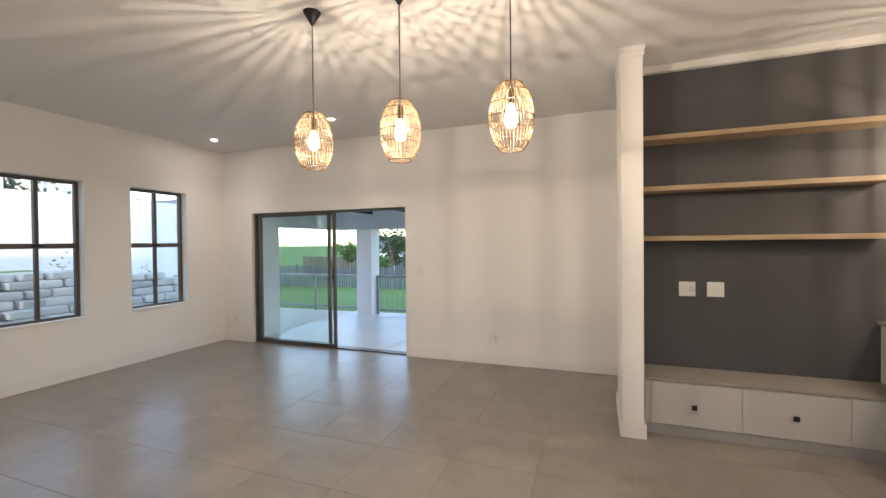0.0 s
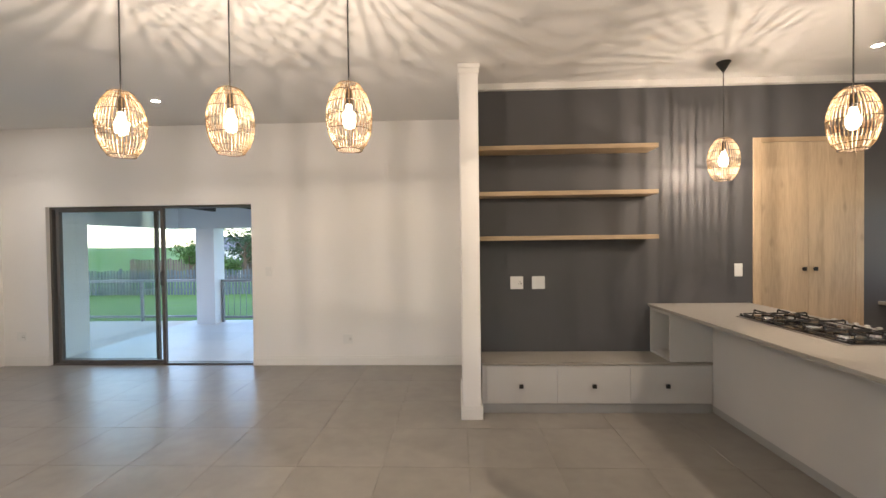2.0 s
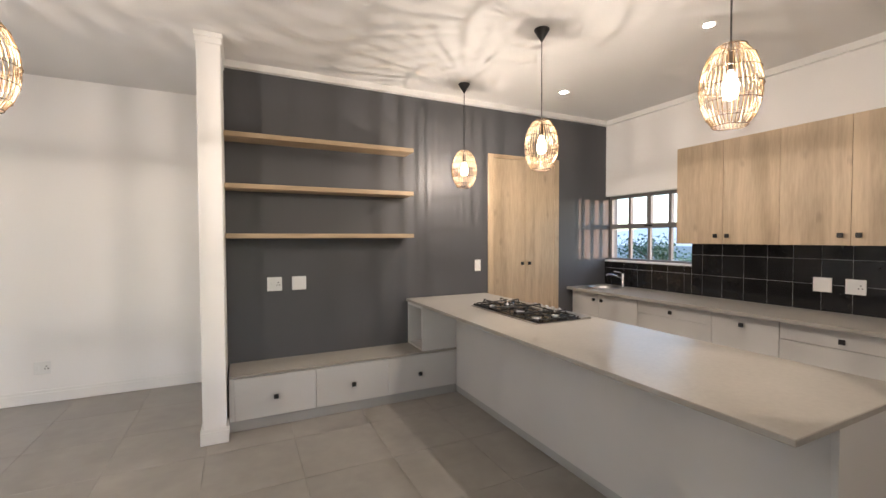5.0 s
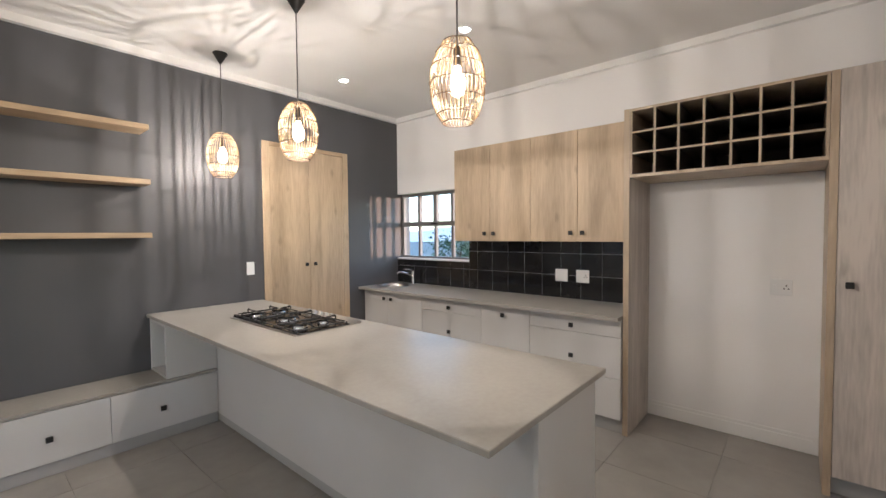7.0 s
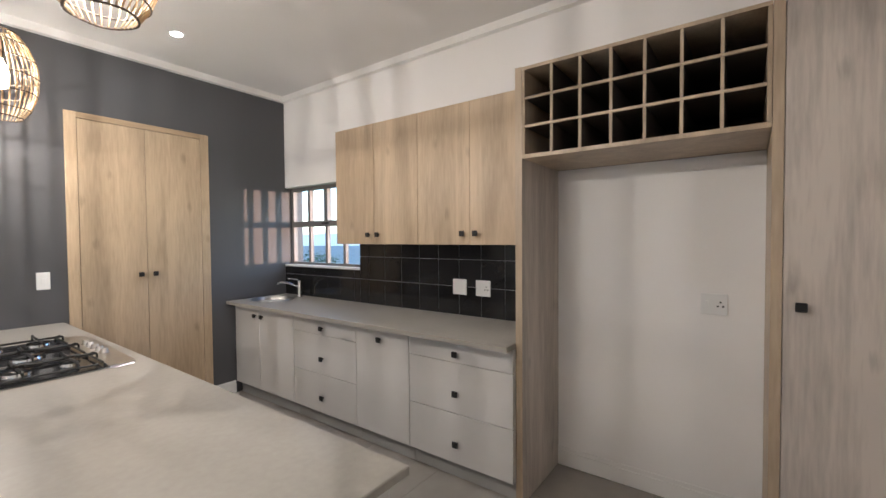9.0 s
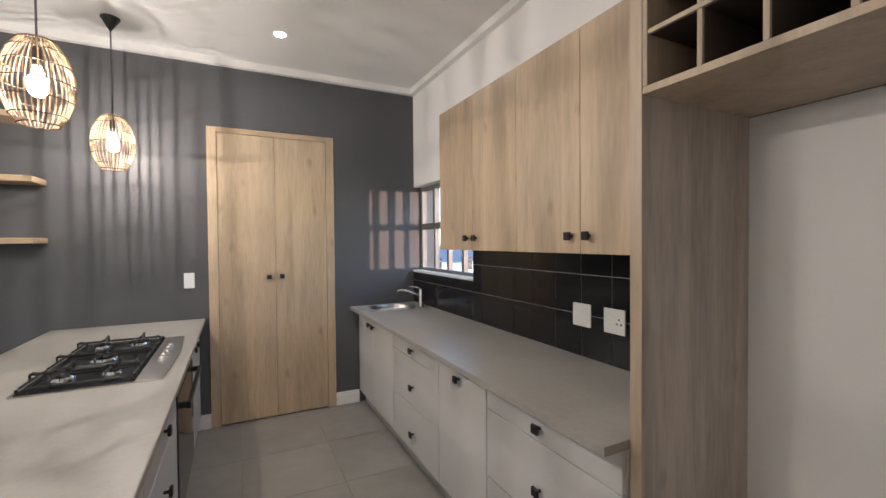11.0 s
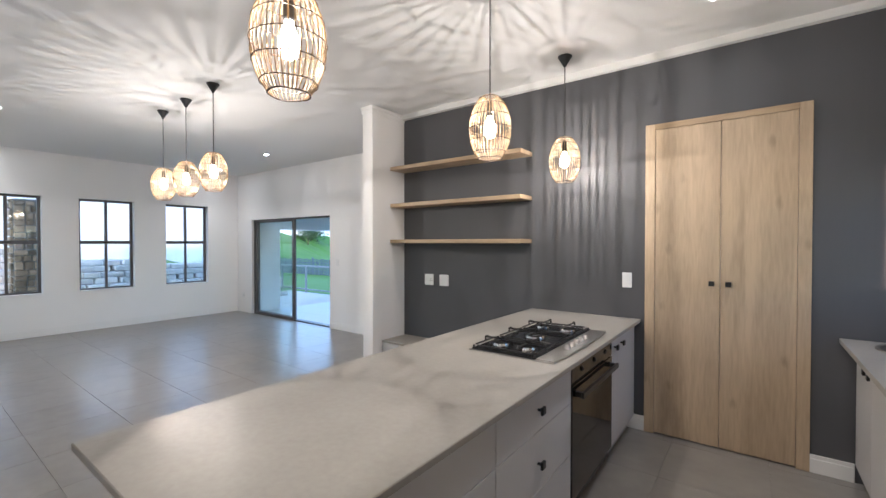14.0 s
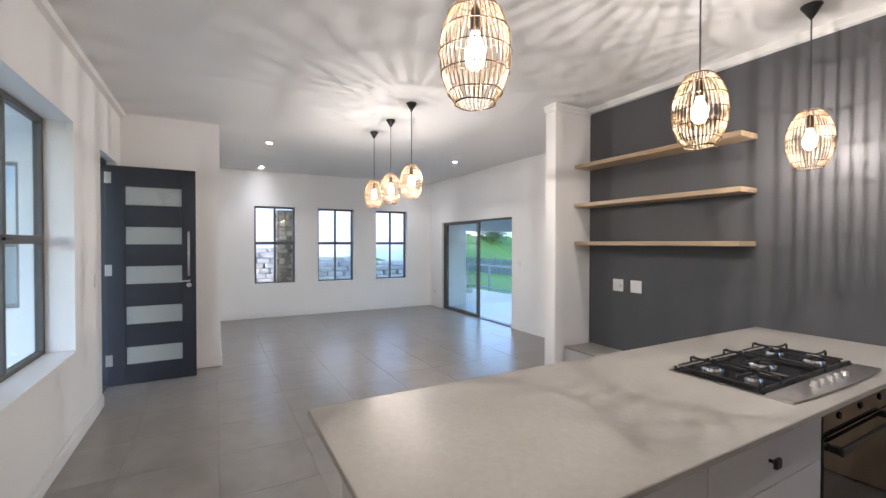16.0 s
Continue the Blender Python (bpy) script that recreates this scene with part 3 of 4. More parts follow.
# worktop with a round hole for the sink
def worktop():
    ob = thing("worktop", (6.6, 2.9, 0.897), "beige stone worktop with an inset round sink", "worktop")
    cx, cy, r = 6.63, 4.155, 0.20
    bm = boxes([(6.29, XE - 0.001, 1.347, cy - 0.26, 0.897, 0.927)], 0.0)
    # the slab round the bowl
    n = 48
    out = []
    x0, x1, y0, y1 = 6.29, XE - 0.001, cy - 0.26, YG - 0.001
    ring = []
    for i in range(n):
        a = 2 * math.pi * i / n
        c, s = math.cos(a), math.sin(a)
        t = min(((x1 - cx) if c > 0 else (cx - x0)) / max(abs(c), 1e-6), ((y1 - cy) if s > 0 else (cy - y0)) / max(abs(s), 1e-6))
        ring.append((cx + c * t, cy + s * t))
        out.append((cx + c * r, cy + s * r))
    for z in (0.927, 0.897):
        va = [bm.verts.new((x, y, z)) for x, y in ring]
        vb = [bm.verts.new((x, y, z)) for x, y in out]
        for i in range(n):
            j = (i + 1) % n
            bm.faces.new((va[i], va[j], vb[j], vb[i]))
        if z > 0.9:
            ta, tb = va, vb
        else:
            for i in range(n):
                j = (i + 1) % n
                bm.faces.new((ta[i], ta[j], va[j], va[i]))
                bm.faces.new((tb[i], tb[j], vb[j], vb[i]))
    for x, y in ((x0, y0), (x0, y1), (x1, y0), (x1, y1)):
        k = min(range(n), key=lambda i: (ring[i][0] - x) ** 2 + (ring[i][1] - y) ** 2)
        for z in (0.927,):
            ta[k].co = (x, y, z)
            va[k].co = (x, y, 0.897)
    bmesh.ops.recalc_face_normals(bm, faces=bm.faces)
    part("slab", bm, TOP, ob)
    s = thing("sink", (cx, cy, 0.75), "round stainless steel sink let into the worktop", "sink")
    bm = bmesh.new()
    lathe(bm, [(0.215, 0.178), (0.215, 0.182), (0.20, 0.184), (0.192, 0.178), (0.188, 0.12), (0.17, 0.04), (0.13, 0.02), (0.03, 0.014)], (cx, cy, 0.75), 48)
    part("bowl", bm, STEEL, s, smooth=True)
    bm = bmesh.new()
    lathe(bm, [(0.04, 0.018), (0.035, 0.02), (0.03, 0.014), (0.001, 0.012)], (cx, cy, 0.75), 24)
    part("drain", bm, CHROME, s, "chrome drain", True)
    f = thing("tap", (6.87, 4.045, 0.927), "chrome lever mixer tap beside the sink", "tap")
    bm = bmesh.new()
    lathe(bm, [(0.0, 0), (0.026, 0), (0.026, 0.01), (0.022, 0.015), (0.022, 0.16), (0.019, 0.17), (0, 0.172)], (6.87, 4.045, 0.927), 20)
    part("body", bm, CHROME, f, smooth=True)
    bm = bmesh.new()
    tube(bm, [(6.86, 4.05, 1.035), (6.81, 4.065, 1.06), (6.75, 4.085, 1.085), (6.69, 4.105, 1.092), (6.665, 4.115, 1.082), (6.662, 4.115, 1.07)], 0.011, 10)
    part("spout", bm, CHROME, f, smooth=True)
    bm = bmesh.new()
    tube(bm, [(6.87, 4.045, 1.10), (6.84, 4.06, 1.112), (6.77, 4.10, 1.124)], 0.006, 8)
    part("lever", bm, CHROME, f, smooth=True)


worktop()

# wall cupboards
def wall_cupboards():
    ys = [1.349, 1.815, 2.275, 2.735, 3.195]
    x0 = 6.66
    for k in (0, 2):
        a, m, b = ys[k], ys[k + 1], ys[k + 2]
        ob = thing("wall_cabinet", (6.83, m, 1.485), "pale oak wall cabinet with two doors over the worktop", "cabinet", "wall cabinets")
        part("body", boxes([(x0 + 0.02, XE - 0.001, a + 0.001, b - 0.001, 1.485, 2.455)]), OAK, ob)
        for p, q, ky in ((a, m, m - 0.053), (m, b, m + 0.053)):
            d = part("door", boxes([(x0, x0 + 0.018, p + 0.0015, q - 0.0015, 1.483, 2.457)], 0.0015), OAK, ob)
            knob(d, (x0, ky, 1.56), (-1, 0, 0))


wall_cupboards()

# fridge bay: end panel, bottle rack, tall cupboard
TX = 6.40
panel = thing("tall_end_panel", (6.6, 1.325, 0), "tall greyed oak end panel beside the worktop", "panel")
part("board", boxes([(TX + 0.0025, XE - 0.001, 1.306, 1.346, 0.002, 2.472)]), OAK_GREY, panel)
part("front_edging", boxes([(TX, TX + 0.002, 1.306, 1.346, 0.002, 2.472)]), OAK_EDGE, panel, "pale oak edging strip")
part("top_edging", boxes([(TX, XE - 0.001, 1.306, 1.346, 2.4725, 2.4745)]), OAK_EDGE, panel, "pale oak edging strip")


def bottle_rack():
    y0, y1, z0, z1 = 0.212, 1.304, 1.968, 2.472
    ob = thing("bottle_rack", (6.6, (y0 + y1) / 2, z0), "oak bottle rack of twenty-one square holes above the fridge bay", "bottle rack")
    xb = XE - 0.003
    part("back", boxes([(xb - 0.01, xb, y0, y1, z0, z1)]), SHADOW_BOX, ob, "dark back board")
    part("base", boxes([(TX, xb - 0.012, y0, y1, z0, z0 + 0.022)], 0.001), OAK_EDGE, ob)
    part("top", boxes([(TX, xb - 0.012, y0, y1, z1 - 0.018, z1)], 0.001), OAK_EDGE, ob)
    part("side", boxes([(TX, xb - 0.012, y0, y0 + 0.016, z0 + 0.023, z1 - 0.019)], 0.001), OAK_EDGE, ob)
    part("side", boxes([(TX, xb - 0.012, y1 - 0.016, y1, z0 + 0.023, z1 - 0.019)], 0.001), OAK_EDGE, ob)
    zs = [z0 + 0.022 + (z1 - 0.018 - z0 - 0.022) * k / 3 for k in range(4)]
    for z in zs[1:3]:
        part("edging", boxes([(TX + 0.001, TX + 0.012, y0 + 0.017, y1 - 0.017, z - 0.007, z + 0.007)], 0.001), OAK_EDGE, ob, "pale oak edging")
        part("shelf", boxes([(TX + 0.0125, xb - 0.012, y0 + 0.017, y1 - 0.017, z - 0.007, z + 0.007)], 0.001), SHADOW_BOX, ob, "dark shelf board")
    for k in range(1, 7):
        y = y0 + 0.016 + (y1 - y0 - 0.032) * k / 7
        for a, b in zip(zs, zs[1:]):
            lo, hi = a + (0.008 if a > zs[0] else 0.001), b - (0.008 if b < zs[3] else 0.001)
            part("edging", boxes([(TX + 0.002, TX + 0.012, y - 0.007, y + 0.007, lo, hi)], 0.001), OAK_EDGE, ob, "pale oak edging")
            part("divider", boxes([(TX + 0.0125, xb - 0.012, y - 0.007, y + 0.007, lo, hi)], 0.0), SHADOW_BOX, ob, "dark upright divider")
    return ob


bottle_rack()


def tall_cupboard():
    ob = thing("tall_cupboard", (6.6, 0.0, 0), "tall greyed oak cupboard beside the fridge bay", "cupboard")
    part("side_panel", boxes([(TX, XE - 0.001, 0.172, 0.210, 0.002, 2.472)], 0.001), OAK_EDGE, ob)
    part("body", boxes([(TX + 0.022, XE - 0.001, YS + 0.017, 0.170, 0.12, 2.465)]), OAK_GREY, ob)
    part("plinth", boxes([(TX + 0.06, XE - 0.001, YS + 0.017, 0.170, 0.002, 0.118)]), KICK, ob)
    d = part("door", boxes([(TX, TX + 0.018, -0.213, 0.169, 0.122, 2.472)], 0.0015), OAK_GREY, ob)
    part("filler", boxes([(TX + 0.003, TX + 0.02, YS + 0.002, -0.216, 0.122, 2.472)], 0.001), OAK_GREY, ob)
    knob(d, (TX, 0.115, 1.25), (-1, 0, 0))


tall_cupboard()

# ---------- island ----------
IX = 5.045


def island_drawers(a, b):
    c = (a + b) / 2 - 0.02
    return [("drawer", a, b, 0.682, 0.89, [(c, 0.782)]), ("drawer", a, b, 0.402, 0.678, [(c, 0.532)]), ("drawer", a, b, 0.122, 0.398, [(c, 0.265)])]


G2 = "kitchen units of the island"
cupboard("island_end_cabinet", "pale grey island cabinet with three wide drawers", 1.077, 2.073, IX, 4.56, island_drawers(1.085, 2.073), 1, G2)
cupboard("island_drawer_cabinet", "pale grey island cabinet with drawers beside the oven", 2.075, 2.896, IX, 4.56, island_drawers(2.075, 2.896), 1, G2)
cupboard("island_door_cabinet", "pale grey island cabinet with two doors beside the wall", 3.69, 4.39, IX, 4.56, [("door", 3.69, 3.855, 0.122, 0.89, [(3.765, 0.812)]), ("door", 3.855, 4.39, 0.122, 0.89, [(3.94, 0.812)])], 1, G2)
isl = thing("kitchen_island_shell", (4.6, 2.7, 0), "pale grey island casing with a long beige stone counter", "kitchen island")
ob = part("back_panel", boxes([(4.512, 4.555, 1.075, YG - 0.018, 0.07, 0.893)], 0.001), CAB, isl)
part("skirting", boxes([(4.522, 4.558, 1.075, YG - 0.02, 0.002, 0.068)], 0.0), KICK, isl, "grey kick board")
part("end_panel", boxes([(4.49, IX + 0.002, 1.05, 1.073, 0.002, 0.893)], 0.001), CAB, isl)
part("countertop", boxes([(4.118, 5.09, 1.015, YG - 0.001, 0.895, 0.922)], 0.003), TOP, isl, "beige stone counter with an overhang")


def oven():
    y0, y1, f = 2.90, 3.686, IX + 0.004
    ob = thing("oven", (4.8, (y0 + y1) / 2, 0.1), "built-in black glass oven under the hob", "oven")
    part("casing", boxes([(4.57, f - 0.022, y0 + 0.004, y1 - 0.004, 0.06, 0.89)]), BLACK, ob)
    part("control_panel", boxes([(f - 0.021, f, y0, y1, 0.77, 0.89)], 0.002), OVEN_GLASS, ob)
    d = part("door", boxes([(f - 0.021, f + 0.003, y0, y1, 0.13, 0.765)], 0.003), OVEN_GLASS, ob, "dark glass oven door")
    bm = boxes([(f + 0.038, f + 0.056, y0 + 0.03, y1 - 0.03, 0.70, 0.735)], 0.004)
    for y in (y0 + 0.05, y1 - 0.05):
        box(bm, f + 0.004, f + 0.04, y - 0.012, y + 0.012, 0.703, 0.732, 0.002)
    part("handle", bm, BLACK, d, "black bar handle")
    for y in (y0 + 0.16, (y0 + y1) / 2, y1 - 0.16):
        bm = bmesh.new()
        rod(bm, (f + 0.001, y, 0.83), (f + 0.004, y, 0.83), 0.016, 20)
        rod(bm, (f + 0.004, y, 0.83), (f + 0.008, y, 0.83), 0.012, 20)
        part("dial", bm, BLACK, ob, "black dial")


oven()


def hob():
    x0, x1, y0, y1, z = 4.485, 5.025, 2.735, 3.68, 0.924
    ob = thing("gas_hob", ((x0 + x1) / 2, (y0 + y1) / 2, 0.922), "black five burner gas hob with a steel control strip", "hob")
    part("tray", boxes([(x0, x1 - 0.014, y0, y1, 0.9222, z + 0.004)], 0.002), STEEL, ob, "steel hob tray")
    part("glass_plate", boxes([(x0 + 0.02, x1 - 0.115, y0 - 0.001, y1 + 0.001, z + 0.0042, z + 0.009)], 0.002), ENAMEL, ob, "black enamel plate")
    bm = bmesh.new()
    edge = [(x1 - 0.113, y1 - 0.004), (x1 - 0.113, y0 + 0.004)]
    edge += [(x1 - 0.012 + 0.018 * math.sin(math.pi * k / 16), y0 + 0.004 + (y1 - y0 - 0.008) * k / 16) for k in range(17)]
    face = bm.faces.new([bm.verts.new((px, py, z + 0.0045)) for px, py in edge])
    up = bmesh.ops.extrude_face_region(bm, geom=[face])
    bmesh.ops.translate(bm, verts=[v for v in up["geom"] if isinstance(v, bmesh.types.BMVert)], vec=(0, 0, 0.0065))
    bmesh.ops.recalc_face_normals(bm, faces=bm.faces)
    part("control_strip", bm, STEEL, ob, "brushed steel strip with a bowed front")
    zz = z + 0.009
    cy = (y0 + y1) / 2
    burners = [(x0 + 0.13, y0 + 0.16, 0.05), (x0 + 0.31, y0 + 0.16, 0.038), (x0 + 0.21, cy, 0.062), (x0 + 0.13, y1 - 0.16, 0.042), (x0 + 0.31, y1 - 0.16, 0.05)]
    for bx, by, r in burners:
        bm = bmesh.new()
        lathe(bm, [(r * 1.0, 0), (r * 1.0, 0.008), (r * 0.93, 0.013), (r * 0.9, 0.018)], (bx, by, zz), 28)
        b = part("burner", bm, CHROME, ob, "steel burner ring", True)
        bm = bmesh.new()
        lathe(bm, [(r * 0.9, 0.018), (r * 1.02, 0.02), (r * 0.96, 0.027), (r * 0.2, 0.03), (0.001, 0.03)], (bx, by, zz), 28)
        part("cap", bm, ENAMEL, b, "black burner cap", True)
    w = 0.005
    for a, b, cs in ((y0 + 0.015, y0 + 0.305, burners[:2]), (y0 + 0.31, y1 - 0.31, burners[2:3]), (y1 - 0.305, y1 - 0.015, burners[3:])):
        bm = bmesh.new()
        xa, xb = x0 + 0.02, x1 - 0.125
        top, low = zz + 0.04, zz + 0.03
        for y in (a, b - 2 * w):
            box(bm, xa + 0.03, xb - 0.03, y, y + 2 * w, zz + 0.012, zz + 0.02, 0.002)
        for x in (xa, xb - 2 * w):
            box(bm, x, x + 2 * w, a + 0.03, b - 0.03, zz + 0.012, zz + 0.02, 0.002)
        for bx, by, r in cs:
            for dx, dy in ((1, 0), (-1, 0), (0, 1), (0, -1)):
                ex = xb if dx > 0 else xa
                ey = b if dy > 0 else a
                p = (bx + dx * r * 0.6, by + dy * r * 0.6, top)
                q = (ex if dx else bx, ey if dy else by, top)
                if dx and len(cs) == 2 and ((bx < (xa + xb) / 2) == (dx > 0)):
                    q = ((xa + xb) / 2, by, top)
                rod(bm, p, q, 0.0062, 6)
                if not (dx and len(cs) == 2 and ((bx < (xa + xb) / 2) == (dx > 0))):
                    # the finger bends up over the rim and down to the frame
                    m = Vector(q)
                    tube(bm, [(m.x - dx * 0.035, m.y - dy * 0.035, top), (m.x - dx * 0.012, m.y - dy * 0.012, top + 0.006), (m.x, m.y, top - 0.004), (m.x, m.y, zz + 0.014)], 0.0058, 6)
        for x in (xa + w, xb - w):
            for y in (a + w, b - w):
                rod(bm, (x, y, zz), (x, y, zz + 0.016), 0.006, 6)
        part("pan_support", bm, BLACK, ob, "cast iron pan support")
    for k in range(5):
        y = cy - 0.16 + 0.08 * k
        bm = bmesh.new()
        lathe(bm, [(0.021, 0), (0.021, 0.004), (0.017, 0.006), (0.0155, 0.022), (0.013, 0.024), (0.0, 0.024)], (x1 - 0.055, y, z + 0.011), 20)
        part("control_knob", bm, STEEL, ob, "steel control knob", True)


hob()

# ---------- pendants ----------
def pendant(x, y):
    zb, zt, R = 2.05, 2.40, 0.119
    ob = thing("pendant_lamp", (x, y, H), "woven rattan pendant lamp, lit, on a grey cord", "pendant lamp", "rattan pendant lamps")
    bm = bmesh.new()
    lathe(bm, [(0.0, 0), (0.056, 0), (0.057, -0.006), (0.05, -0.016), (0.010, -0.082), (0.006, -0.088), (0.0, -0.088)], (x, y, H - 0.001), 28)
    part("ceiling_rose", bm, BLACK, ob, "black conical ceiling rose", True)
    bm = bmesh.new()
    rod(bm, (x, y, H - 0.085), (x, y, 2.36), 0.0042, 8)
    part("cord", bm, CORD, ob)
    bm = bmesh.new()
    lathe(bm, [(0.004, 0.39), (0.014, 0.375), (0.018, 0.365), (0.018, 0.305), (0.016, 0.295), (0.0, 0.295)], (x, y, 2.0), 18)
    part("lamp_holder", bm, BLACK, ob, "black lamp holder", True)
    bm = bmesh.new()
    lathe(bm, [(0.013, 0.298), (0.015, 0.285), (0.024, 0.262), (0.034, 0.232), (0.034, 0.203), (0.027, 0.178), (0.012, 0.168), (0.0, 0.165)], (x, y, 2.0), 20)
    part("bulb", bm, BULB, ob, "glowing clear filament bulb", True)

    def rad(s):
        # barrel: narrow rims, full belly
        return 0.060 + (R - 0.060) * math.sin(math.pi * min(1, max(0, s))) ** 0.72 + 0.006 * (1 - s)
    n = 36
    weave = bmesh.new()
    for i in range(n):
        a = 2 * math.pi * i / n + 0.02 * math.sin(i * 5.1)
        pts = []
        for k in range(9):
            s = k / 8
            r = rad(s) + 0.0008 * math.sin(i * 2.3 + k)
            pts.append((x + r * math.cos(a), y + r * math.sin(a), zb + s * (zt - zb)))
        pts.append((x + 0.046 * math.cos(a), y + 0.046 * math.sin(a), zt + 0.010))
        pts.append((x + 0.034 * math.cos(a), y + 0.034 * math.sin(a), zt + 0.011))
        tube(weave, pts, 0.0026, 4)
    part("weave", weave, RATTAN, ob, "thin upright rattan canes", True)
    for s, rr in ((0.0, 0.0030), (0.10, 0.0022), (0.29, 0.0022), (0.49, 0.0022), (0.69, 0.0022), (0.87, 0.0022), (1.0, 0.0026)):
        hoop = bmesh.new()
        r = rad(s) + 0.003
        tube(hoop, [(x + r * math.cos(2 * math.pi * j / 32), y + r * math.sin(2 * math.pi * j / 32), zb + s * (zt - zb) + 0.0015 * math.sin(j * 0.785 + s * 9)) for j in range(32)], rr, 5, True)
        part("hoop", hoop, RATTAN_DARK, ob, "dark rattan hoop", True)
    bm = bmesh.new()
    for j in range(3):
        a = 2 * math.pi * j / 3
        rod(bm, (x, y, 2.372), (x + rad(1) * math.cos(a), y + rad(1) * math.sin(a), zt), 0.0012, 5)
    part("spider", bm, BLACK, ob, "thin wire spider")
    return ob


PENDANTS = ((0.38, 2.60), (1.015, 2.59), (1.69, 2.56), (4.59, 4.00), (4.585, 2.81), (4.58, 1.49))
first = pendant(*PENDANTS[0])
for i, (x, y) in enumerate(PENDANTS):
    if i:
        copy_thing(first, pose(x, y, H, 0, 0, 37 * i))
    lamp = new("pendant_light", bpy.data.lights.new("pendant_light", "POINT"))
    lamp.data.energy, lamp.data.shadow_soft_size, lamp.data.color = PENDANT_W, 0.0052, (1.0, 0.86, 0.70)
    lamp.location = (x, y, 2.215)

# ---------- downlights ----------
def downlight(x, y):
    ob = thing("downlight", (x, y, H), "small round recessed ceiling downlight, lit", "downlight", "ceiling downlights")
    bm = bmesh.new()
    lathe(bm, [(0.048, -0.001), (0.048, -0.004), (0.044, -0.006), (0.036, -0.005), (0.034, -0.001)], (x, y, H), 28)
    part("trim_ring", bm, TRIM, ob, "white trim ring", True)
    bm = bmesh.new()
    lathe(bm, [(0.0, -0.003), (0.034, -0.003), (0.034, -0.001)], (x, y, H), 24)
    part("lens", bm, LED, ob, "glowing lens")
    return ob


DOWN = ((-0.97, 1.43), (-3.19, 1.52), (-0.89, 4.61), (-3.03, 4.83), (5.64, 3.75), (5.62, 2.24))
for i, (x, y) in enumerate(DOWN):
    d = downlight(x, y) if i == 0 else copy_thing(d0, pose(x, y, H))
    d0 = d if i == 0 else d0
    lamp = new("downlight_beam", bpy.data.lights.new("downlight_beam", "SPOT"))
    lamp.data.energy, lamp.data.spot_size, lamp.data.spot_blend, lamp.data.shadow_soft_size = DOWN_W, radians(110), 0.9, 0.03
    lamp.data.color = (1.0, 0.93, 0.84)
    lamp.location = (x, y, H - 0.012)

# ---------- switches and sockets ----------
def plate(name, label, at, w, h, normal, rockers, holes=False):
    """A white wall plate; at: its middle on the wall; normal: the way that it faces."""
    n = Vector(normal)
    u = Vector((n.y, -n.x, 0)) if abs(n.z) < 0.5 else Vector((1, 0, 0))
    at = Vector(at)

    def slab(cu, cz, w2, h2, d0, d1, bev):
        c = at + u * cu + Vector((0, 0, cz))
        p, q = c + n * d0 - u * w2, c + n * d1 + u * w2
        lo = [min(p[i], q[i]) for i in range(3)]
        hi = [max(p[i], q[i]) for i in range(3)]
        return boxes([(lo[0], hi[0], lo[1], hi[1], at.z + cz - h2, at.z + cz + h2)], bev)
    ob = thing(name, at, label, "switch" if "switch" in name else "socket", "wall plates")
    part("plate", slab(0, 0, w / 2, h / 2, 0.001, 0.009, 0.002), PLASTIC, ob)
    for cu, cz, w2, h2 in rockers:
        part("rocker", slab(cu, cz, w2, h2, 0.009, 0.013, 0.001), PLASTIC, ob)
    if holes:
        for cu, cz in ((-0.030, 0.012), (-0.042, -0.010), (-0.018, -0.010)):
            part("hole", slab(cu, cz, 0.0045, 0.0045, 0.0085, 0.0095, 0.0), BLACK, ob, "dark socket hole")
    return ob


RK = [(0.032, 0.0, 0.009, 0.018)]
plate("wall_socket", "white double wall socket on the charcoal wall", (2.852, YG, 1.135), 0.125, 0.125, (0, -1, 0), RK + [(0.032, 0.035, 0.009, 0.01)], True)
plate("blank_plate", "white blank wall plate on the charcoal wall", (3.063, YG, 1.135), 0.125, 0.125, (0, -1, 0), [])
plate("light_switch", "white upright light switch beside the pantry doors", (4.982, YG, 1.24), 0.075, 0.125, (0, -1, 0), [(0, 0, 0.012, 0.02)])
plate("light_switch", "white light switch beside the sliding door", (-0.125, YN, 1.20), 0.075, 0.12, (0, -1, 0), [(0, 0, 0.012, 0.02)])
plate("wall_socket", "white wall socket low on the lounge wall", (0.88, YN, 0.335), 0.125, 0.12, (0, -1, 0), RK, True)
plate("wall_socket", "white wall socket beside the sliding door", (-3.40, YN, 0.385), 0.11, 0.12, (0, -1, 0), RK, True)
plate("isolator_switch", "white isolator switch on the black tiles", (XE - 0.012, 2.09, 1.15), 0.125, 0.12, (-1, 0, 0), [(0, 0.03, 0.012, 0.005)])
plate("wall_socket", "white double wall socket on the black tiles", (XE - 0.012, 1.88, 1.15), 0.125, 0.12, (-1, 0, 0), RK, True)
plate("wall_socket", "white wall socket in the fridge bay", (XE, 0.43, 1.158), 0.125, 0.115, (-1, 0, 0), RK, True)
plate("light_switch", "white light switch between door and window", (0.98, YS, 1.22), 0.075, 0.12, (0, 1, 0), [(0, 0, 0.012, 0.02)])

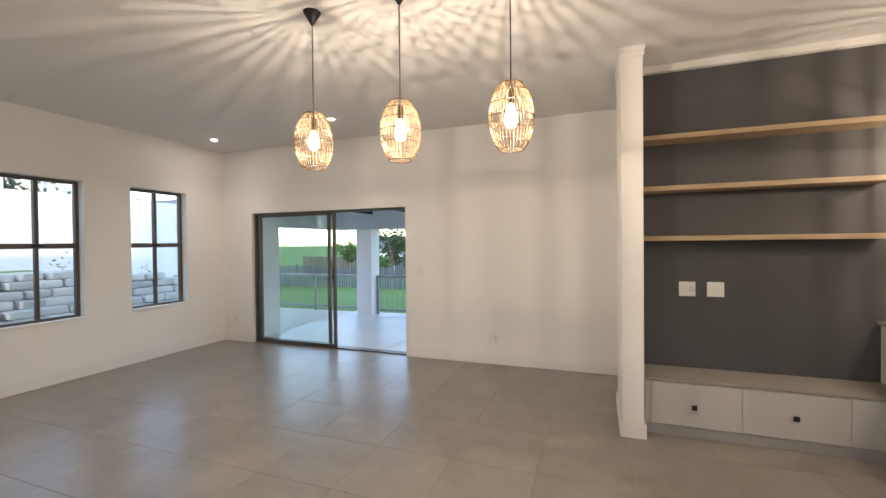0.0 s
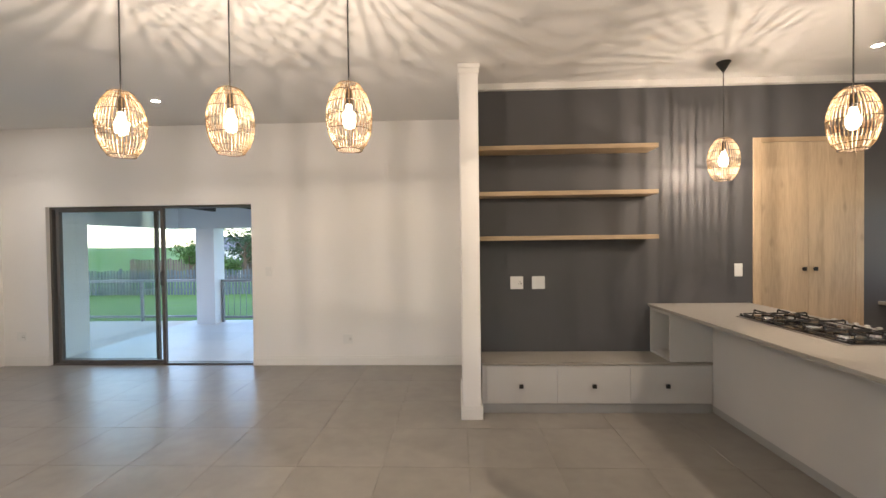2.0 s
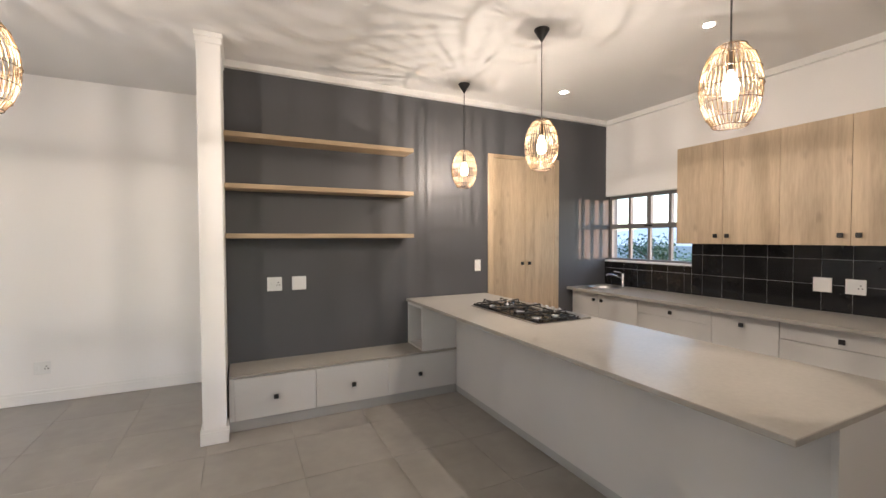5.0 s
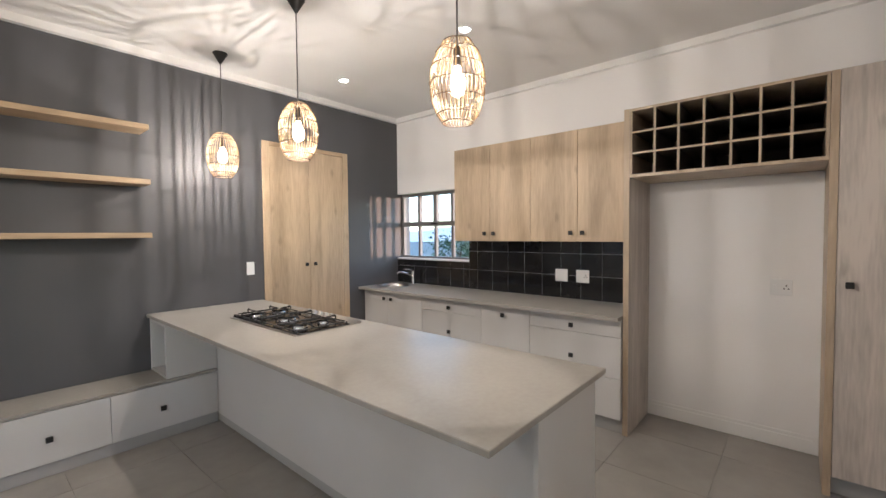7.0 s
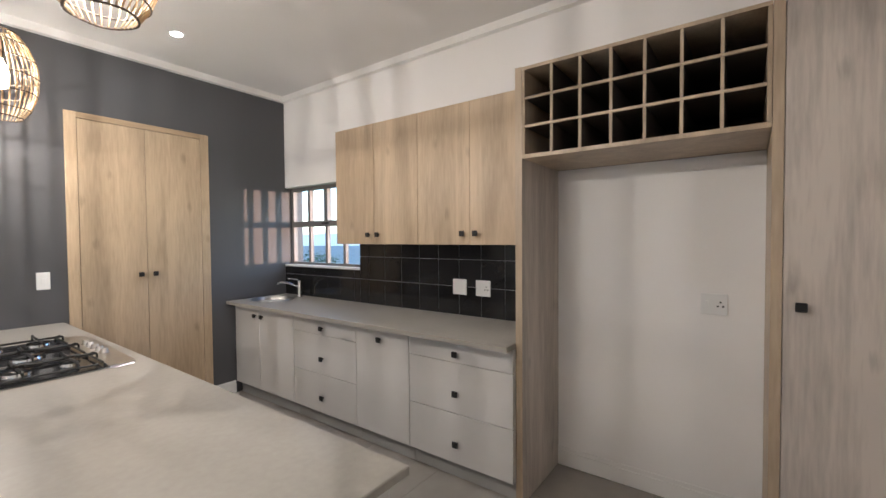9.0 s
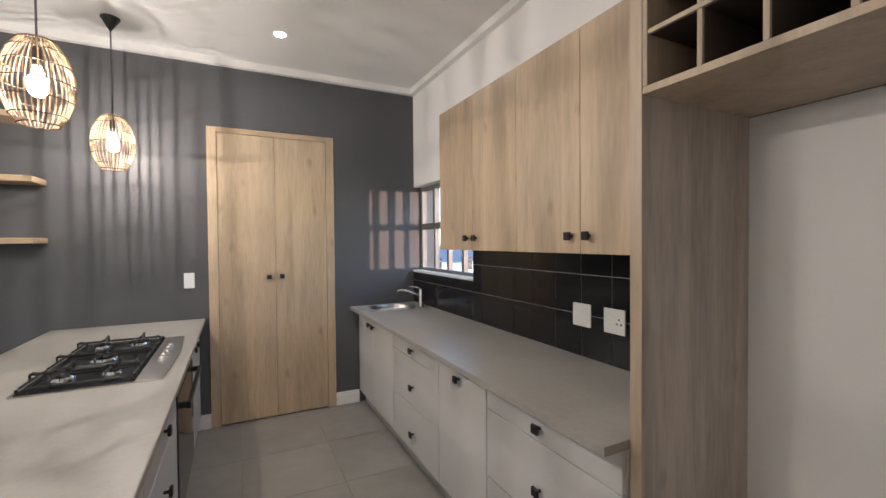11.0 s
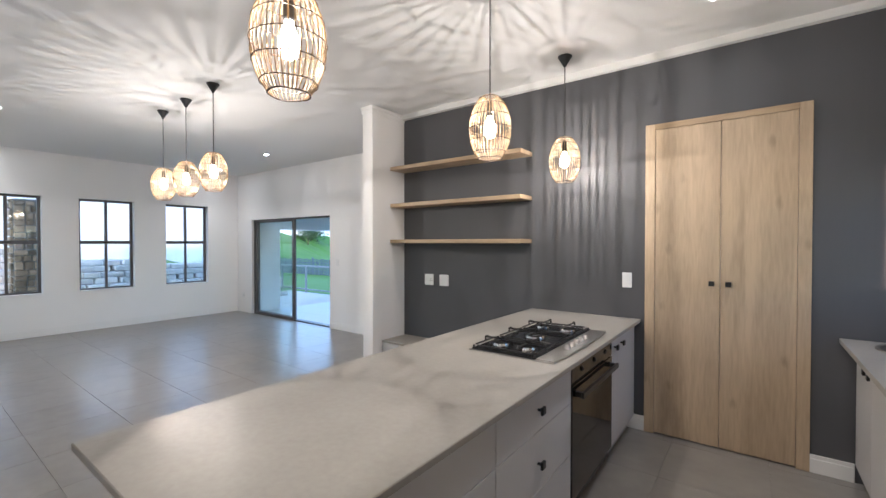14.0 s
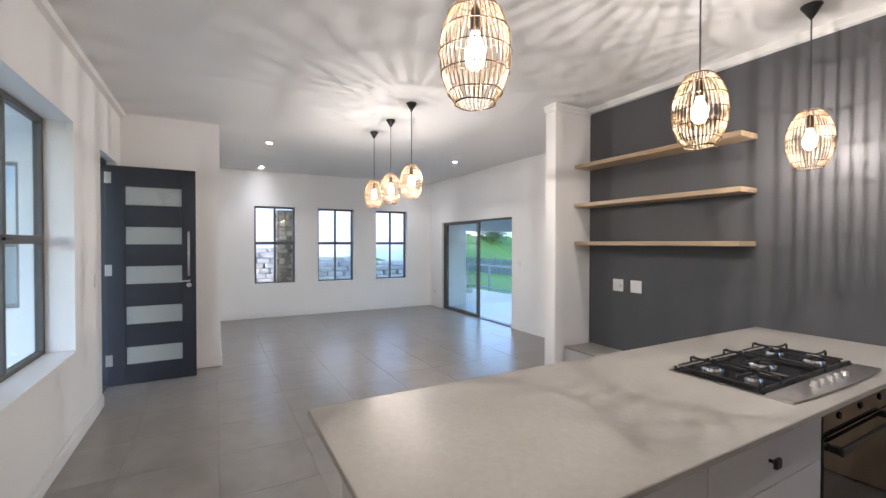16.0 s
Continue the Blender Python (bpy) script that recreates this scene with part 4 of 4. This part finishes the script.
# ---------- outside ----------
LAWN = material("lawn", (0.11, 0.22, 0.035), 0.9, var=0.35, scale=0.4, fine=25, bump=0.3)
PATIO = material("patio_tile", (0.66, 0.64, 0.61), 0.42, var=0.06, scale=2, fine=20, rand=0.03)
SAND = material("sandy_paving", (0.72, 0.64, 0.53), 0.8, var=0.10, scale=1.5, fine=60, bump=0.1)
RENDER_WHITE = material("outside_white_render", (0.78, 0.79, 0.81), 0.8, var=0.03, scale=1, fine=50)
RAFTER = material("dark_stained_rafter", (0.035, 0.028, 0.024), 0.6, var=0.2, scale=4, fine=40)
FENCE_GREY = material("weathered_grey_picket", (0.10, 0.125, 0.14), 0.8, var=0.25, scale=5, fine=40, rand=0.15)
FENCE_BROWN = material("brown_fence_board", (0.13, 0.10, 0.08), 0.85, var=0.25, scale=4, fine=30, rand=0.2)
BLOCK = material("concrete_planter_block", (0.60, 0.585, 0.56), 0.9, var=0.22, scale=6, fine=40, bump=0.2, rand=0.16)
STONE = material("brown_field_stone", (0.36, 0.25, 0.17), 0.85, var=0.4, scale=6, fine=30, bump=0.3, rand=0.5)
SOIL = material("bare_soil", (0.16, 0.11, 0.07), 0.95, var=0.3, scale=3, fine=40, bump=0.3)
BARK = material("tree_bark", (0.10, 0.07, 0.05), 0.9, var=0.3, scale=8, fine=40, bump=0.4)
LEAF = material("leaves", (0.06, 0.13, 0.025), 0.7, var=0.4, scale=1.2, fine=20, bump=0.0)
LEAF_DARK = material("dark_leaves", (0.035, 0.075, 0.03), 0.7, var=0.4, scale=1.2, fine=20, bump=0.0)
# hills much paler than bare land: the haze is in the base colour
HILL = material("haze_pale_hills", (0.70, 0.64, 0.58), 1.0, var=0.2, scale=0.02, fine=0.3, bump=0.0)
ROOF = material("grey_roof_sheet", (0.18, 0.18, 0.19), 0.6, var=0.1, scale=2, fine=20)
WINDOW_DARK = material("dark_window_glass", (0.05, 0.06, 0.07), 0.1, var=0.1, bump=0.0)
RAIL = material("grey_painted_rail", (0.26, 0.27, 0.28), 0.45, var=0.08, bump=0.0)


def ease(v, a, b):
    t = min(1, max(0, (v - a) / (b - a)))
    return t * t * (3 - 2 * t)


def land(x, y):
    """Height of the ground: level at the house, falling to the north, a green hill to the north-west, a bank to the west."""
    z = -0.16
    z -= 0.55 * ease(y, 9.5, 19) + 0.8 * ease(y, 20, 42)
    z += 6.0 * ease(-x, 24, 64) * ease(y, 9, 26) * (1 - 0.9 * ease(y / max(1.0, 2.0 - x), 0.74, 0.98)) * (1 - 0.4 * ease(y, 60, 140))
    z += 1.15 * ease(-x, 5.9, 6.5) * (1 - ease(y, 5.5, 9.5)) + 0.6 * ease(-x, 7.5, 14) * (1 - ease(y, 4, 12))
    z -= 6 * ease(x, 12, 60)
    return z


def axis_steps(lo, hi, fine0, fine1, step):
    out, v = [], fine0
    while v <= fine1:
        out.append(v)
        v += step
    g, v = step, fine0
    while v > lo:
        g *= 1.35
        v -= g
        out.insert(0, max(v, lo))
    g, v = step, out[-1]
    while v < hi:
        g *= 1.35
        v += g
        out.append(min(v, hi))
    return out


xs, ys = axis_steps(-900, 900, -24, 10, 0.5), axis_steps(-900, 900, -6, 30, 0.5)
bm = bmesh.new()
grid = [[bm.verts.new((x, y, land(x, y) + 0.02 * noise.noise((x, y, 0)))) for x in xs] for y in ys]
for j in range(len(ys) - 1):
    for i in range(len(xs) - 1):
        bm.faces.new((grid[j][i], grid[j][i + 1], grid[j + 1][i + 1], grid[j + 1][i]))
# east of x = 9 the lawn's colour is greyed to imitate haze
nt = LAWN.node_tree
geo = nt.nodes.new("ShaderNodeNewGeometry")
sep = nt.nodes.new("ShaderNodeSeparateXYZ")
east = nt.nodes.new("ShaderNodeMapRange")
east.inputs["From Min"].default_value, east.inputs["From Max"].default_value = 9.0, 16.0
haze_mix = nt.nodes.new("ShaderNodeMix")
haze_mix.data_type = "RGBA"
haze_mix.inputs["B"].default_value = (0.16, 0.17, 0.15, 1)
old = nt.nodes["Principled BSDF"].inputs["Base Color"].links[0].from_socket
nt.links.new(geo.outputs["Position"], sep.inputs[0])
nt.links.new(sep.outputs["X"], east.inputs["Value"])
nt.links.new(east.outputs[0], haze_mix.inputs["Factor"])
nt.links.new(old, haze_mix.inputs["A"])
nt.links.new(haze_mix.outputs["Result"], nt.nodes["Principled BSDF"].inputs["Base Color"])
structure("ground", bm, LAWN, "green lawn running over slopes to the horizon, greyed for haze in the east", "ground")

# patio
structure("patio_slab", boxes([(-3.2, 2.5, YN + 0.22, 8.75, -0.6, -0.012)]), GROUT, "pale tiled patio floor", "floor")
structure("patio_paving", boxes([(-7.0, -3.2, YN + 0.22, 8.75, -0.6, -0.02)]), SAND, "sandy paved terrace beside the patio", "pavement")
structure("patio_column", boxes([(-2.87, -2.50, 8.32, 8.68, -0.012, 1.88)], 0.006), RENDER_WHITE, "white square patio column", "column")
structure("patio_pier", boxes([(-3.55, -3.2, YN + 0.22, 6.30, -0.02, 1.88)], 0.006), RENDER_WHITE, "white pier beside the sliding door", "column")
structure("patio_beam", boxes([(-3.2, 2.5, 8.32, 8.68, 1.88, 2.34), (-3.55, -3.2, YN + 0.22, 8.68, 1.88, 2.34)]), RENDER_WHITE, "white patio beam over the columns", "beam")
for k in range(6):
    x = -2.51 + k * 0.95
    tagged(part("rafter", boxes([(x, x + 0.07, YN + 0.23, 8.31, 2.20, 2.52)], 0.002), RAFTER), "dark stained timber rafter over the patio", "rafter", "patio rafters", "structure")
structure("patio_roof", boxes([(-3.9, 2.7, YN + 0.22, 9.1, 2.525, 2.58)]), RENDER_WHITE, "pale ceiling over the patio", "roof")
# unseen slab above the ceiling, added to keep sky light out
structure("house_roof", boxes([(XW - 0.6, XE + 0.3, YS - 0.5, YN + 0.3, H + 0.165, H + 0.3)]), ROOF, "grey sheet roof over the house, unseen, added to block the sky", "roof")


def railing(x0, x1, y, label, bars=True):
    ob = thing("patio_railing", ((x0 + x1) / 2, y, -0.01), label, "railing", "patio railings")
    part("handrail", boxes([(x0, x1, y - 0.03, y + 0.03, 0.80, 0.85)], 0.004), RAIL, ob)
    part("bottom_rail", boxes([(x0, x1, y - 0.02, y + 0.02, 0.07, 0.11)], 0.003), RAIL, ob)
    n = max(1, round((x1 - x0) / 1.25))
    for k in range(n + 1):
        x = x0 + 0.025 + (x1 - x0 - 0.05) * k / n
        part("post", boxes([(x - 0.025, x + 0.025, y - 0.025, y + 0.025, -0.012, 0.80)], 0.003), RAIL, ob)
    k = 1
    while bars and x0 + 0.125 * k < x1 - 0.05:
        bm = bmesh.new()
        x = x0 + 0.125 * k
        rod(bm, (x, y, 0.11), (x, y, 0.80), 0.005, 6)
        part("baluster", bm, RAIL, ob)
        k += 1


railing(-2.49, 2.49, 8.55, "grey steel railing between patio column and wall")
railing(-6.9, -2.88, 8.66, "grey steel railing along the paved terrace", False)

# fences
def fence(name, label, x0, x1, y, h, w, gap, mat, slope=0.0):
    ob = thing(name, ((x0 + x1) / 2, y, land((x0 + x1) / 2, y)), label, "fence")
    me = None
    k, x = 0, x0
    while x < x1:
        yy = y + slope * (x - x0)
        z = land(x, yy)
        if me is None:
            bm = bmesh.new()
            box(bm, -w / 2, w / 2, -0.011, 0.011, 0, h)
            for v in bm.verts:
                if v.co.z > h / 2:
                    v.co.x *= 0.8
            me = bpy.data.meshes.new("board")
            bm.to_mesh(me)
            bm.free()
            me.materials.append(mat)
        b = new("board", me)
        b.parent = ob
        b.location = Vector((x, yy, z - 0.02 + 0.03 * math.sin(k * 7.3))) - origin(ob)
        if k % 14 == 0:
            part("post", boxes([(x + w / 2, x + w / 2 + 0.09, yy + 0.02, yy + 0.11, z - 0.1, z + h + 0.08)], 0.004), mat, ob)
        k += 1
        x += w + gap
    for f in (0.22, 0.75):
        bm = bmesh.new()
        x = x0
        while x < x1:
            xa, xb = x, min(x1, x + 2.0)
            ya, yb = y + slope * (xa - x0), y + slope * (xb - x0)
            rod(bm, (xa, ya + 0.03, land(xa, ya) + f * h), (xb, yb + 0.03, land(xb, yb) + f * h), 0.03, 4)
            x += 2.0
        part("rail", bm, mat, ob)


fence("picket_fence", "weathered grey picket fence across the lawn", -26, 4, 19.0, 1.15, 0.10, 0.05, FENCE_GREY)
fence("board_fence", "tall brown timber boundary fence behind the lawn", -24, 0, 33.0, 1.7, 0.19, 0.015, FENCE_BROWN, 0.1)


# trees
def tree(x, y, h, spread, seed, mat, label):
    rnd = random.Random(seed)
    z0 = land(x, y)
    ob = thing("tree", (x, y, z0), label, "tree")
    bm = bmesh.new()
    top = Vector((x + rnd.uniform(-0.3, 0.3), y, z0 + h * 0.6))
    rod(bm, (x, y, z0 - 0.1), top, 0.035 * h, 8, 0.015 * h)
    tips = []
    for k in range(7):
        a = k * 2.4 + rnd.random()
        s = Vector((x, y, z0)).lerp(top, 0.5 + 0.07 * k)
        e = s + Vector((math.cos(a) * spread * rnd.uniform(0.4, 0.8), math.sin(a) * spread * rnd.uniform(0.4, 0.8), h * rnd.uniform(0.12, 0.35)))
        rod(bm, s, e, 0.012 * h, 6, 0.004 * h)
        tips += [e, s.lerp(e, 0.65)]
    tips.append(top + Vector((0, 0, 0.2 * h)))
    part("trunk", bm, BARK, ob)
    bm = bmesh.new()
    for k in range(1500):
        c = rnd.choice(tips)
        d = Vector((rnd.gauss(0, 1), rnd.gauss(0, 1), rnd.gauss(0, 0.75)))
        p = c + d * spread * 0.2
        q = Euler((rnd.uniform(-1, 1), rnd.uniform(-1, 1), rnd.uniform(0, 6.28))).to_matrix()
        s = rnd.uniform(0.07, 0.16) * (0.5 + spread * 0.22)
        vs = [bm.verts.new(p + q @ Vector(o)) for o in ((-s, 0, 0), (0, -0.5 * s, 0.15 * s), (s, 0, 0), (0, 0.5 * s, 0.15 * s))]
        bm.faces.new(vs)
    part("crown", bm, mat, ob)


tree(-17.4, 30.5, 3.3, 1.5, 3, LEAF, "round green garden tree behind the picket fence")
tree(-13.2, 31.0, 3.4, 1.5, 4, LEAF_DARK, "dark green bushy tree beside the board fence")
tree(-11.6, 27.0, 4.4, 1.7, 5, LEAF_DARK, "tall dark green tree beyond the lawn")
tree(-11.6, 24.5, 1.9, 1.0, 6, LEAF, "low round green bush by the fence")
tree(-44, 36, 2.4, 2.8, 7, LEAF_DARK, "dark tree on top of the green hill")
tree(-40, 40, 2.0, 2.4, 8, LEAF, "spreading green tree on the hill")
tree(-13.5, 9.3, 3.4, 1.8, 13, LEAF, "green tree behind the white boundary wall")
tree(-14.5, 7.0, 3.2, 1.8, 14, LEAF_DARK, "dark green tree behind the boundary wall")
tree(30, 34, 3.4, 2.6, 9, LEAF_DARK, "tree on the slope outside the kitchen window")
tree(31, 22.5, 4.7, 2.6, 15, LEAF_DARK, "bushy dark tree below the kitchen window")
tree(42, 27, 5.4, 3.4, 16, LEAF, "broad green tree down the slope beyond the kitchen")
tree(37, 22, 3.6, 2.8, 10, LEAF, "green tree on the slope below the kitchen")
tree(46, 33, 4.6, 3.2, 11, LEAF_DARK, "dark tree far down the slope")


# neighbouring houses
def neighbour(x, y, w, d, h, label, turn=0):
    z0 = land(x, y)
    ob = thing("neighbour_house", (x, y, z0), label, "house")
    part("wall", boxes([(x - w / 2, x + w / 2, y - d / 2, y + d / 2, z0 - 0.5, z0 + h)]), RENDER_WHITE, ob)
    bm = bmesh.new()
    e = 0.35
    zr = z0 + h
    vs = [bm.verts.new(p) for p in ((x - w / 2 - e, y - d / 2 - e, zr), (x + w / 2 + e, y - d / 2 - e, zr), (x + w / 2 + e, y + d / 2 + e, zr), (x - w / 2 - e, y + d / 2 + e, zr), (x - w / 2 - e, y, zr + d * 0.22), (x + w / 2 + e, y, zr + d * 0.22))]
    for f in ((0, 1, 5, 4), (2, 3, 4, 5), (0, 4, 3), (1, 2, 5), (0, 3, 2, 1)):
        bm.faces.new([vs[i] for i in f])
    part("roof", bm, ROOF, ob, "grey sheet roof")
    for k in range(3):
        cx = x - w / 2 + w * (k + 0.5) / 3
        wd = part("window", boxes([(cx - 0.6, cx + 0.6, y - d / 2 - 0.03, y - d / 2 + 0.05, z0 + 0.9, z0 + 2.1)]), WINDOW_DARK, ob, "dark window")
        part("frame", boxes([(cx - 0.03, cx + 0.03, y - d / 2 - 0.05, y - d / 2 - 0.031, z0 + 0.9, z0 + 2.1)]), RENDER_WHITE, wd)


neighbour(-17.5, 42, 8, 6, 2.6, "white neighbouring house behind the board fence")
neighbour(-7.6, 37, 7, 6, 3.2, "white gabled neighbouring house beyond the trees")
neighbour(-52, 40, 10, 7, 3.0, "white house on top of the green hill")
neighbour(50, 38, 9, 6, 2.4, "low white house far down the slope")
neighbour(22, 38, 10, 5, 1.7, "white house down the slope outside the kitchen")

# white boundary building to the west
structure("boundary_wall", boxes([(-9.4, -9.1, -3, 8.9, 0.0, 2.75), (-9.6, -9.41, -3, 5.3, 0.0, 4.6)]), RENDER_WHITE, "tall white rendered boundary wall west of the house", "wall")

# block retaining wall
def retaining_wall():
    ob = thing("retaining_wall", (-5.8, 4.0, -0.2), "terraced retaining wall of pale concrete planter blocks", "retaining wall")
    shapes = []
    for hw in (0.16, 0.19, 0.215):
        bm = bmesh.new()
        box(bm, -0.16, 0.16, -hw, hw, 0, 0.128, 0.03, 2)
        for v in bm.verts:
            if v.co.x > 0:
                v.co.x += 0.06 * math.cos(v.co.y / hw * 1.4) + 0.01
            v.co += Vector((0.012, 0.012, 0.008)) * noise.noise(v.co * 9 + Vector((hw * 50, 0, 0)))
        me = bpy.data.meshes.new("block")
        bm.to_mesh(me)
        bm.free()
        me.materials.append(BLOCK)
        shapes.append((hw, me))
    rnd = random.Random(2)
    for c in range(12):
        y = 0.4 + rnd.uniform(0, 0.3)
        while y < 7.6:
            hw, me = rnd.choice(shapes)
            top = 1.42 - 0.35 * ease(y, 1.5, 5.5) - 0.75 * ease(y, 5.5, 9.5)
            if -0.16 + 0.135 * (c + 1) < top + rnd.uniform(0.0, 0.12):
                b = new("block", me)
                b.parent = ob
                b.location = Vector((-5.62 - 0.075 * c + rnd.uniform(-0.05, 0.05), y + hw, -0.17 + 0.134 * c)) - origin(ob)
                b.rotation_euler = (0, rnd.uniform(-0.03, 0.03), rnd.uniform(-0.15, 0.15))
            y += 2 * hw + rnd.uniform(0.004, 0.03)


retaining_wall()

# shrubs on the terraces
rnd = random.Random(12)
bm = bmesh.new()
for k in range(26):
    y = rnd.uniform(0, 8)
    x = rnd.uniform(-6.9, -5.9)
    z = land(x, y) + 0.02
    for j in range(34):
        p = Vector((x + rnd.gauss(0, 0.07), y + rnd.gauss(0, 0.07), z + abs(rnd.gauss(0, 0.18))))
        s = rnd.uniform(0.02, 0.05)
        q = Euler((rnd.uniform(-1, 1), rnd.uniform(-1, 1), rnd.uniform(0, 6.28))).to_matrix()
        bm.faces.new([bm.verts.new(p + q @ Vector(o)) for o in ((-s, 0, 0), (0, -0.4 * s, 0), (s, 0, 0), (0, 0.4 * s, 0))])
tagged(part("terrace_shrubs", bm, LEAF_DARK), "small sparse shrubs planted on the terraces", "shrub", kind="stuff")

# stone clad pillar
def stone_pillar():
    x, y, w, z0, z1 = -4.75, 2.17, 0.30, -0.16, 2.34
    ob = thing("stone_pillar", (x, y, z0), "square pillar clad in brown field stone outside the lounge", "pillar")
    part("core", boxes([(x - w / 2, x + w / 2, y - w / 2, y + w / 2, z0, z1)]), GROUT, ob)
    rnd = random.Random(5)
    for side in range(4):
        z = z0
        while z < z1 - 0.05:
            hh = min(rnd.uniform(0.07, 0.15), z1 - z)
            u = -w / 2
            while u < w / 2 - 0.03:
                ww = min(rnd.uniform(0.08, 0.19), w / 2 - u)
                bm = bmesh.new()
                c = Vector((u + ww / 2, -w / 2 - 0.012, 0))
                q = Euler((0, 0, side * math.pi / 2)).to_matrix() @ c
                a, b = (ww / 2 - 0.008, 0.026) if side % 2 == 0 else (0.026, ww / 2 - 0.008)
                box(bm, x + q.x - a, x + q.x + a, y + q.y - b, y + q.y + b, z + 0.006, z + hh - 0.006, 0.012)
                part("stone", bm, STONE, ob)
                u += ww
            z += hh


stone_pillar()

# entrance porch, with an unseen wall and roof that keep light off it
structure("porch_wall", boxes([(-0.66, -0.44, -5.0, -1.95, -0.2, 3.2), (-0.66, -0.44, -1.95, -1.18, -0.2, 0.85), (-0.66, -0.44, -1.95, -1.18, 2.45, 3.2), (-0.66, -0.44, -1.18, YS - 0.23, -0.2, 3.2)]), RENDER_WHITE, "white outside wall beside the entrance", "wall")
sash_window("window_6", "x", -0.52, -1.95, -1.18, 0.85, 2.45, 1.55, [-1.565], -1.0, "grey aluminium window of the next room", sill=False, mat=ALU_GREY)
structure("porch_room_back", boxes([(-1.6, -1.5, -5, YS, -0.2, 3.2)]), WHITE, "plain wall of the next room", "wall")
# added out of view: stops the low sun before the south window and door
structure("garden_wall_south", boxes([(6.0, 16.5, -18.3, -18.1, -0.4, 3.0)]), RENDER_WHITE, "unseen white wall added far south to block the low sun", "wall")
# unseen roof, sized to cut the sky light on porch wall and window
structure("porch_roof", boxes([(-0.44, 5.2, -6.5, YS - 0.52, 2.78, 2.9)]), RENDER_WHITE, "flat white roof over the entrance porch, unseen, added to shade it", "roof")
structure("porch_floor", boxes([(-0.44, 5.2, -6.5, YS - 0.23, -0.4, -0.02)]), PATIO, "pale tiled entrance porch floor", "floor")

# far hills, with distance haze put into their colour
def ridge(name, x, y, length, h, turn, seed, label):
    bm = bmesh.new()
    n = 60
    lo, hi = [], []
    for i in range(n + 1):
        u = (i / n - 0.5) * length
        px, py = x + u * math.cos(turn), y + u * math.sin(turn)
        e = math.sin(math.pi * i / n) ** 0.6
        lo.append((px, py))
        hi.append(h * e * (0.65 + 0.6 * noise.noise((i * 0.13, seed, 0)) + 0.12 * noise.noise((i * 0.7, seed, 3))))
    back = [bm.verts.new((p[0] * 1.25, p[1] * 1.25, -8)) for p in lo]
    crest = [bm.verts.new((p[0] * 1.1, p[1] * 1.1, z)) for p, z in zip(lo, hi)]
    front = [bm.verts.new((p[0], p[1], -8)) for p in lo]
    for i in range(n):
        bm.faces.new((front[i], front[i + 1], crest[i + 1], crest[i]))
        bm.faces.new((crest[i], crest[i + 1], back[i + 1], back[i]))
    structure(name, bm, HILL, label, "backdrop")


ridge("backdrop_hills_east", 420, 230, 700, 17, 2.0, 3, "hills far to the east, paled for haze in their colour")
ridge("backdrop_hills_west", -545, 235, 300, 130, 1.137, 8, "mountain far to the north-west, paled for haze in its colour")

# ---------- tiles, last ----------
def wall_tiles():
    """Black tiles of the splashback: worktop to cupboards and below the window."""
    sp = tagged(part("splashback", boxes([(XE - 0.008, XE - 0.0005, 1.347, YG - 0.001, 0.928, KZ0 - 0.006), (XE - 0.008, XE - 0.0005, 1.347, KW0 - 0.002, KZ0 - 0.006, 1.484)]), TILE_GROUT), "black tiled splashback with pale joints", "splashback", kind="structure")
    g = 0.0016
    zs = [0.929, 1.152, 1.362, 1.484]
    cuts = [1.347]
    c = 2.10 - 0.2 * 3
    while c < YG - 0.02:
        if c > 1.37:
            cuts.append(c)
        c += 0.2
    cuts.append(YG - 0.001)
    cells = []
    for a, b in zip(cuts, cuts[1:]):
        for z0, z1 in zip(zs, zs[1:]):
            # full height beside the window, cut at the sill below it
            if a < KW0 - 0.003:
                cells.append((a, min(b, KW0 - 0.003), z0, z1))
            if b > KW0:
                cells.append((max(a, KW0 - 0.003), b, z0, min(z1, KZ0 - 0.007)))
    cache = {}
    for a, b, z0, z1 in cells:
        if z1 - z0 < 0.02 or b - a < 0.012:
            continue
        key = (round(b - a, 4), round(z1 - z0, 4))
        if key not in cache:
            bm = boxes([(-0.004, 0.0, -key[0] / 2 + g, key[0] / 2 - g, -key[1] / 2 + g, key[1] / 2 - g)], 0.001)
            me = bpy.data.meshes.new("tile")
            bm.to_mesh(me)
            bm.free()
            me.materials.append(BLACK_TILE)
            cache[key] = me
        t = new("tile", cache[key])
        t.parent = sp
        t.location = (XE - 0.008, (a + b) / 2, (z0 + z1) / 2)


wall_tiles()


def tiles(name, owner, s, x0, y0, box4, mat, z, top):
    fl = bpy.data.objects[owner]
    g = 0.001
    bm = boxes([(-s / 2 + g, s / 2 - g, -s / 2 + g, s / 2 - g, -0.008, 0.0)], 0.0008)
    me = bpy.data.meshes.new(name)
    bm.to_mesh(me)
    bm.free()
    me.materials.append(mat)
    xa, xb, ya, yb = box4
    x = x0 + s / 2 - s * math.ceil((x0 - xa) / s)
    while x - s / 2 < xb - 0.01:
        y = y0 + s / 2 - s * math.ceil((y0 - ya) / s)
        while y - s / 2 < yb - 0.01:
            t = new(name, me)
            t.location = (x, y, top)
            t.parent = fl
            y += s
        x += s


tiles("tile", "patio_slab", 0.6, -3.2, YN + 0.22, (-3.2, 2.2, YN + 0.22, 8.7), PATIO, 0, -0.006)
tiles("tile", "floor", 0.6, 0.535, 3.72, (XW, XE, YS, YN), TILE, 0, 0.0)
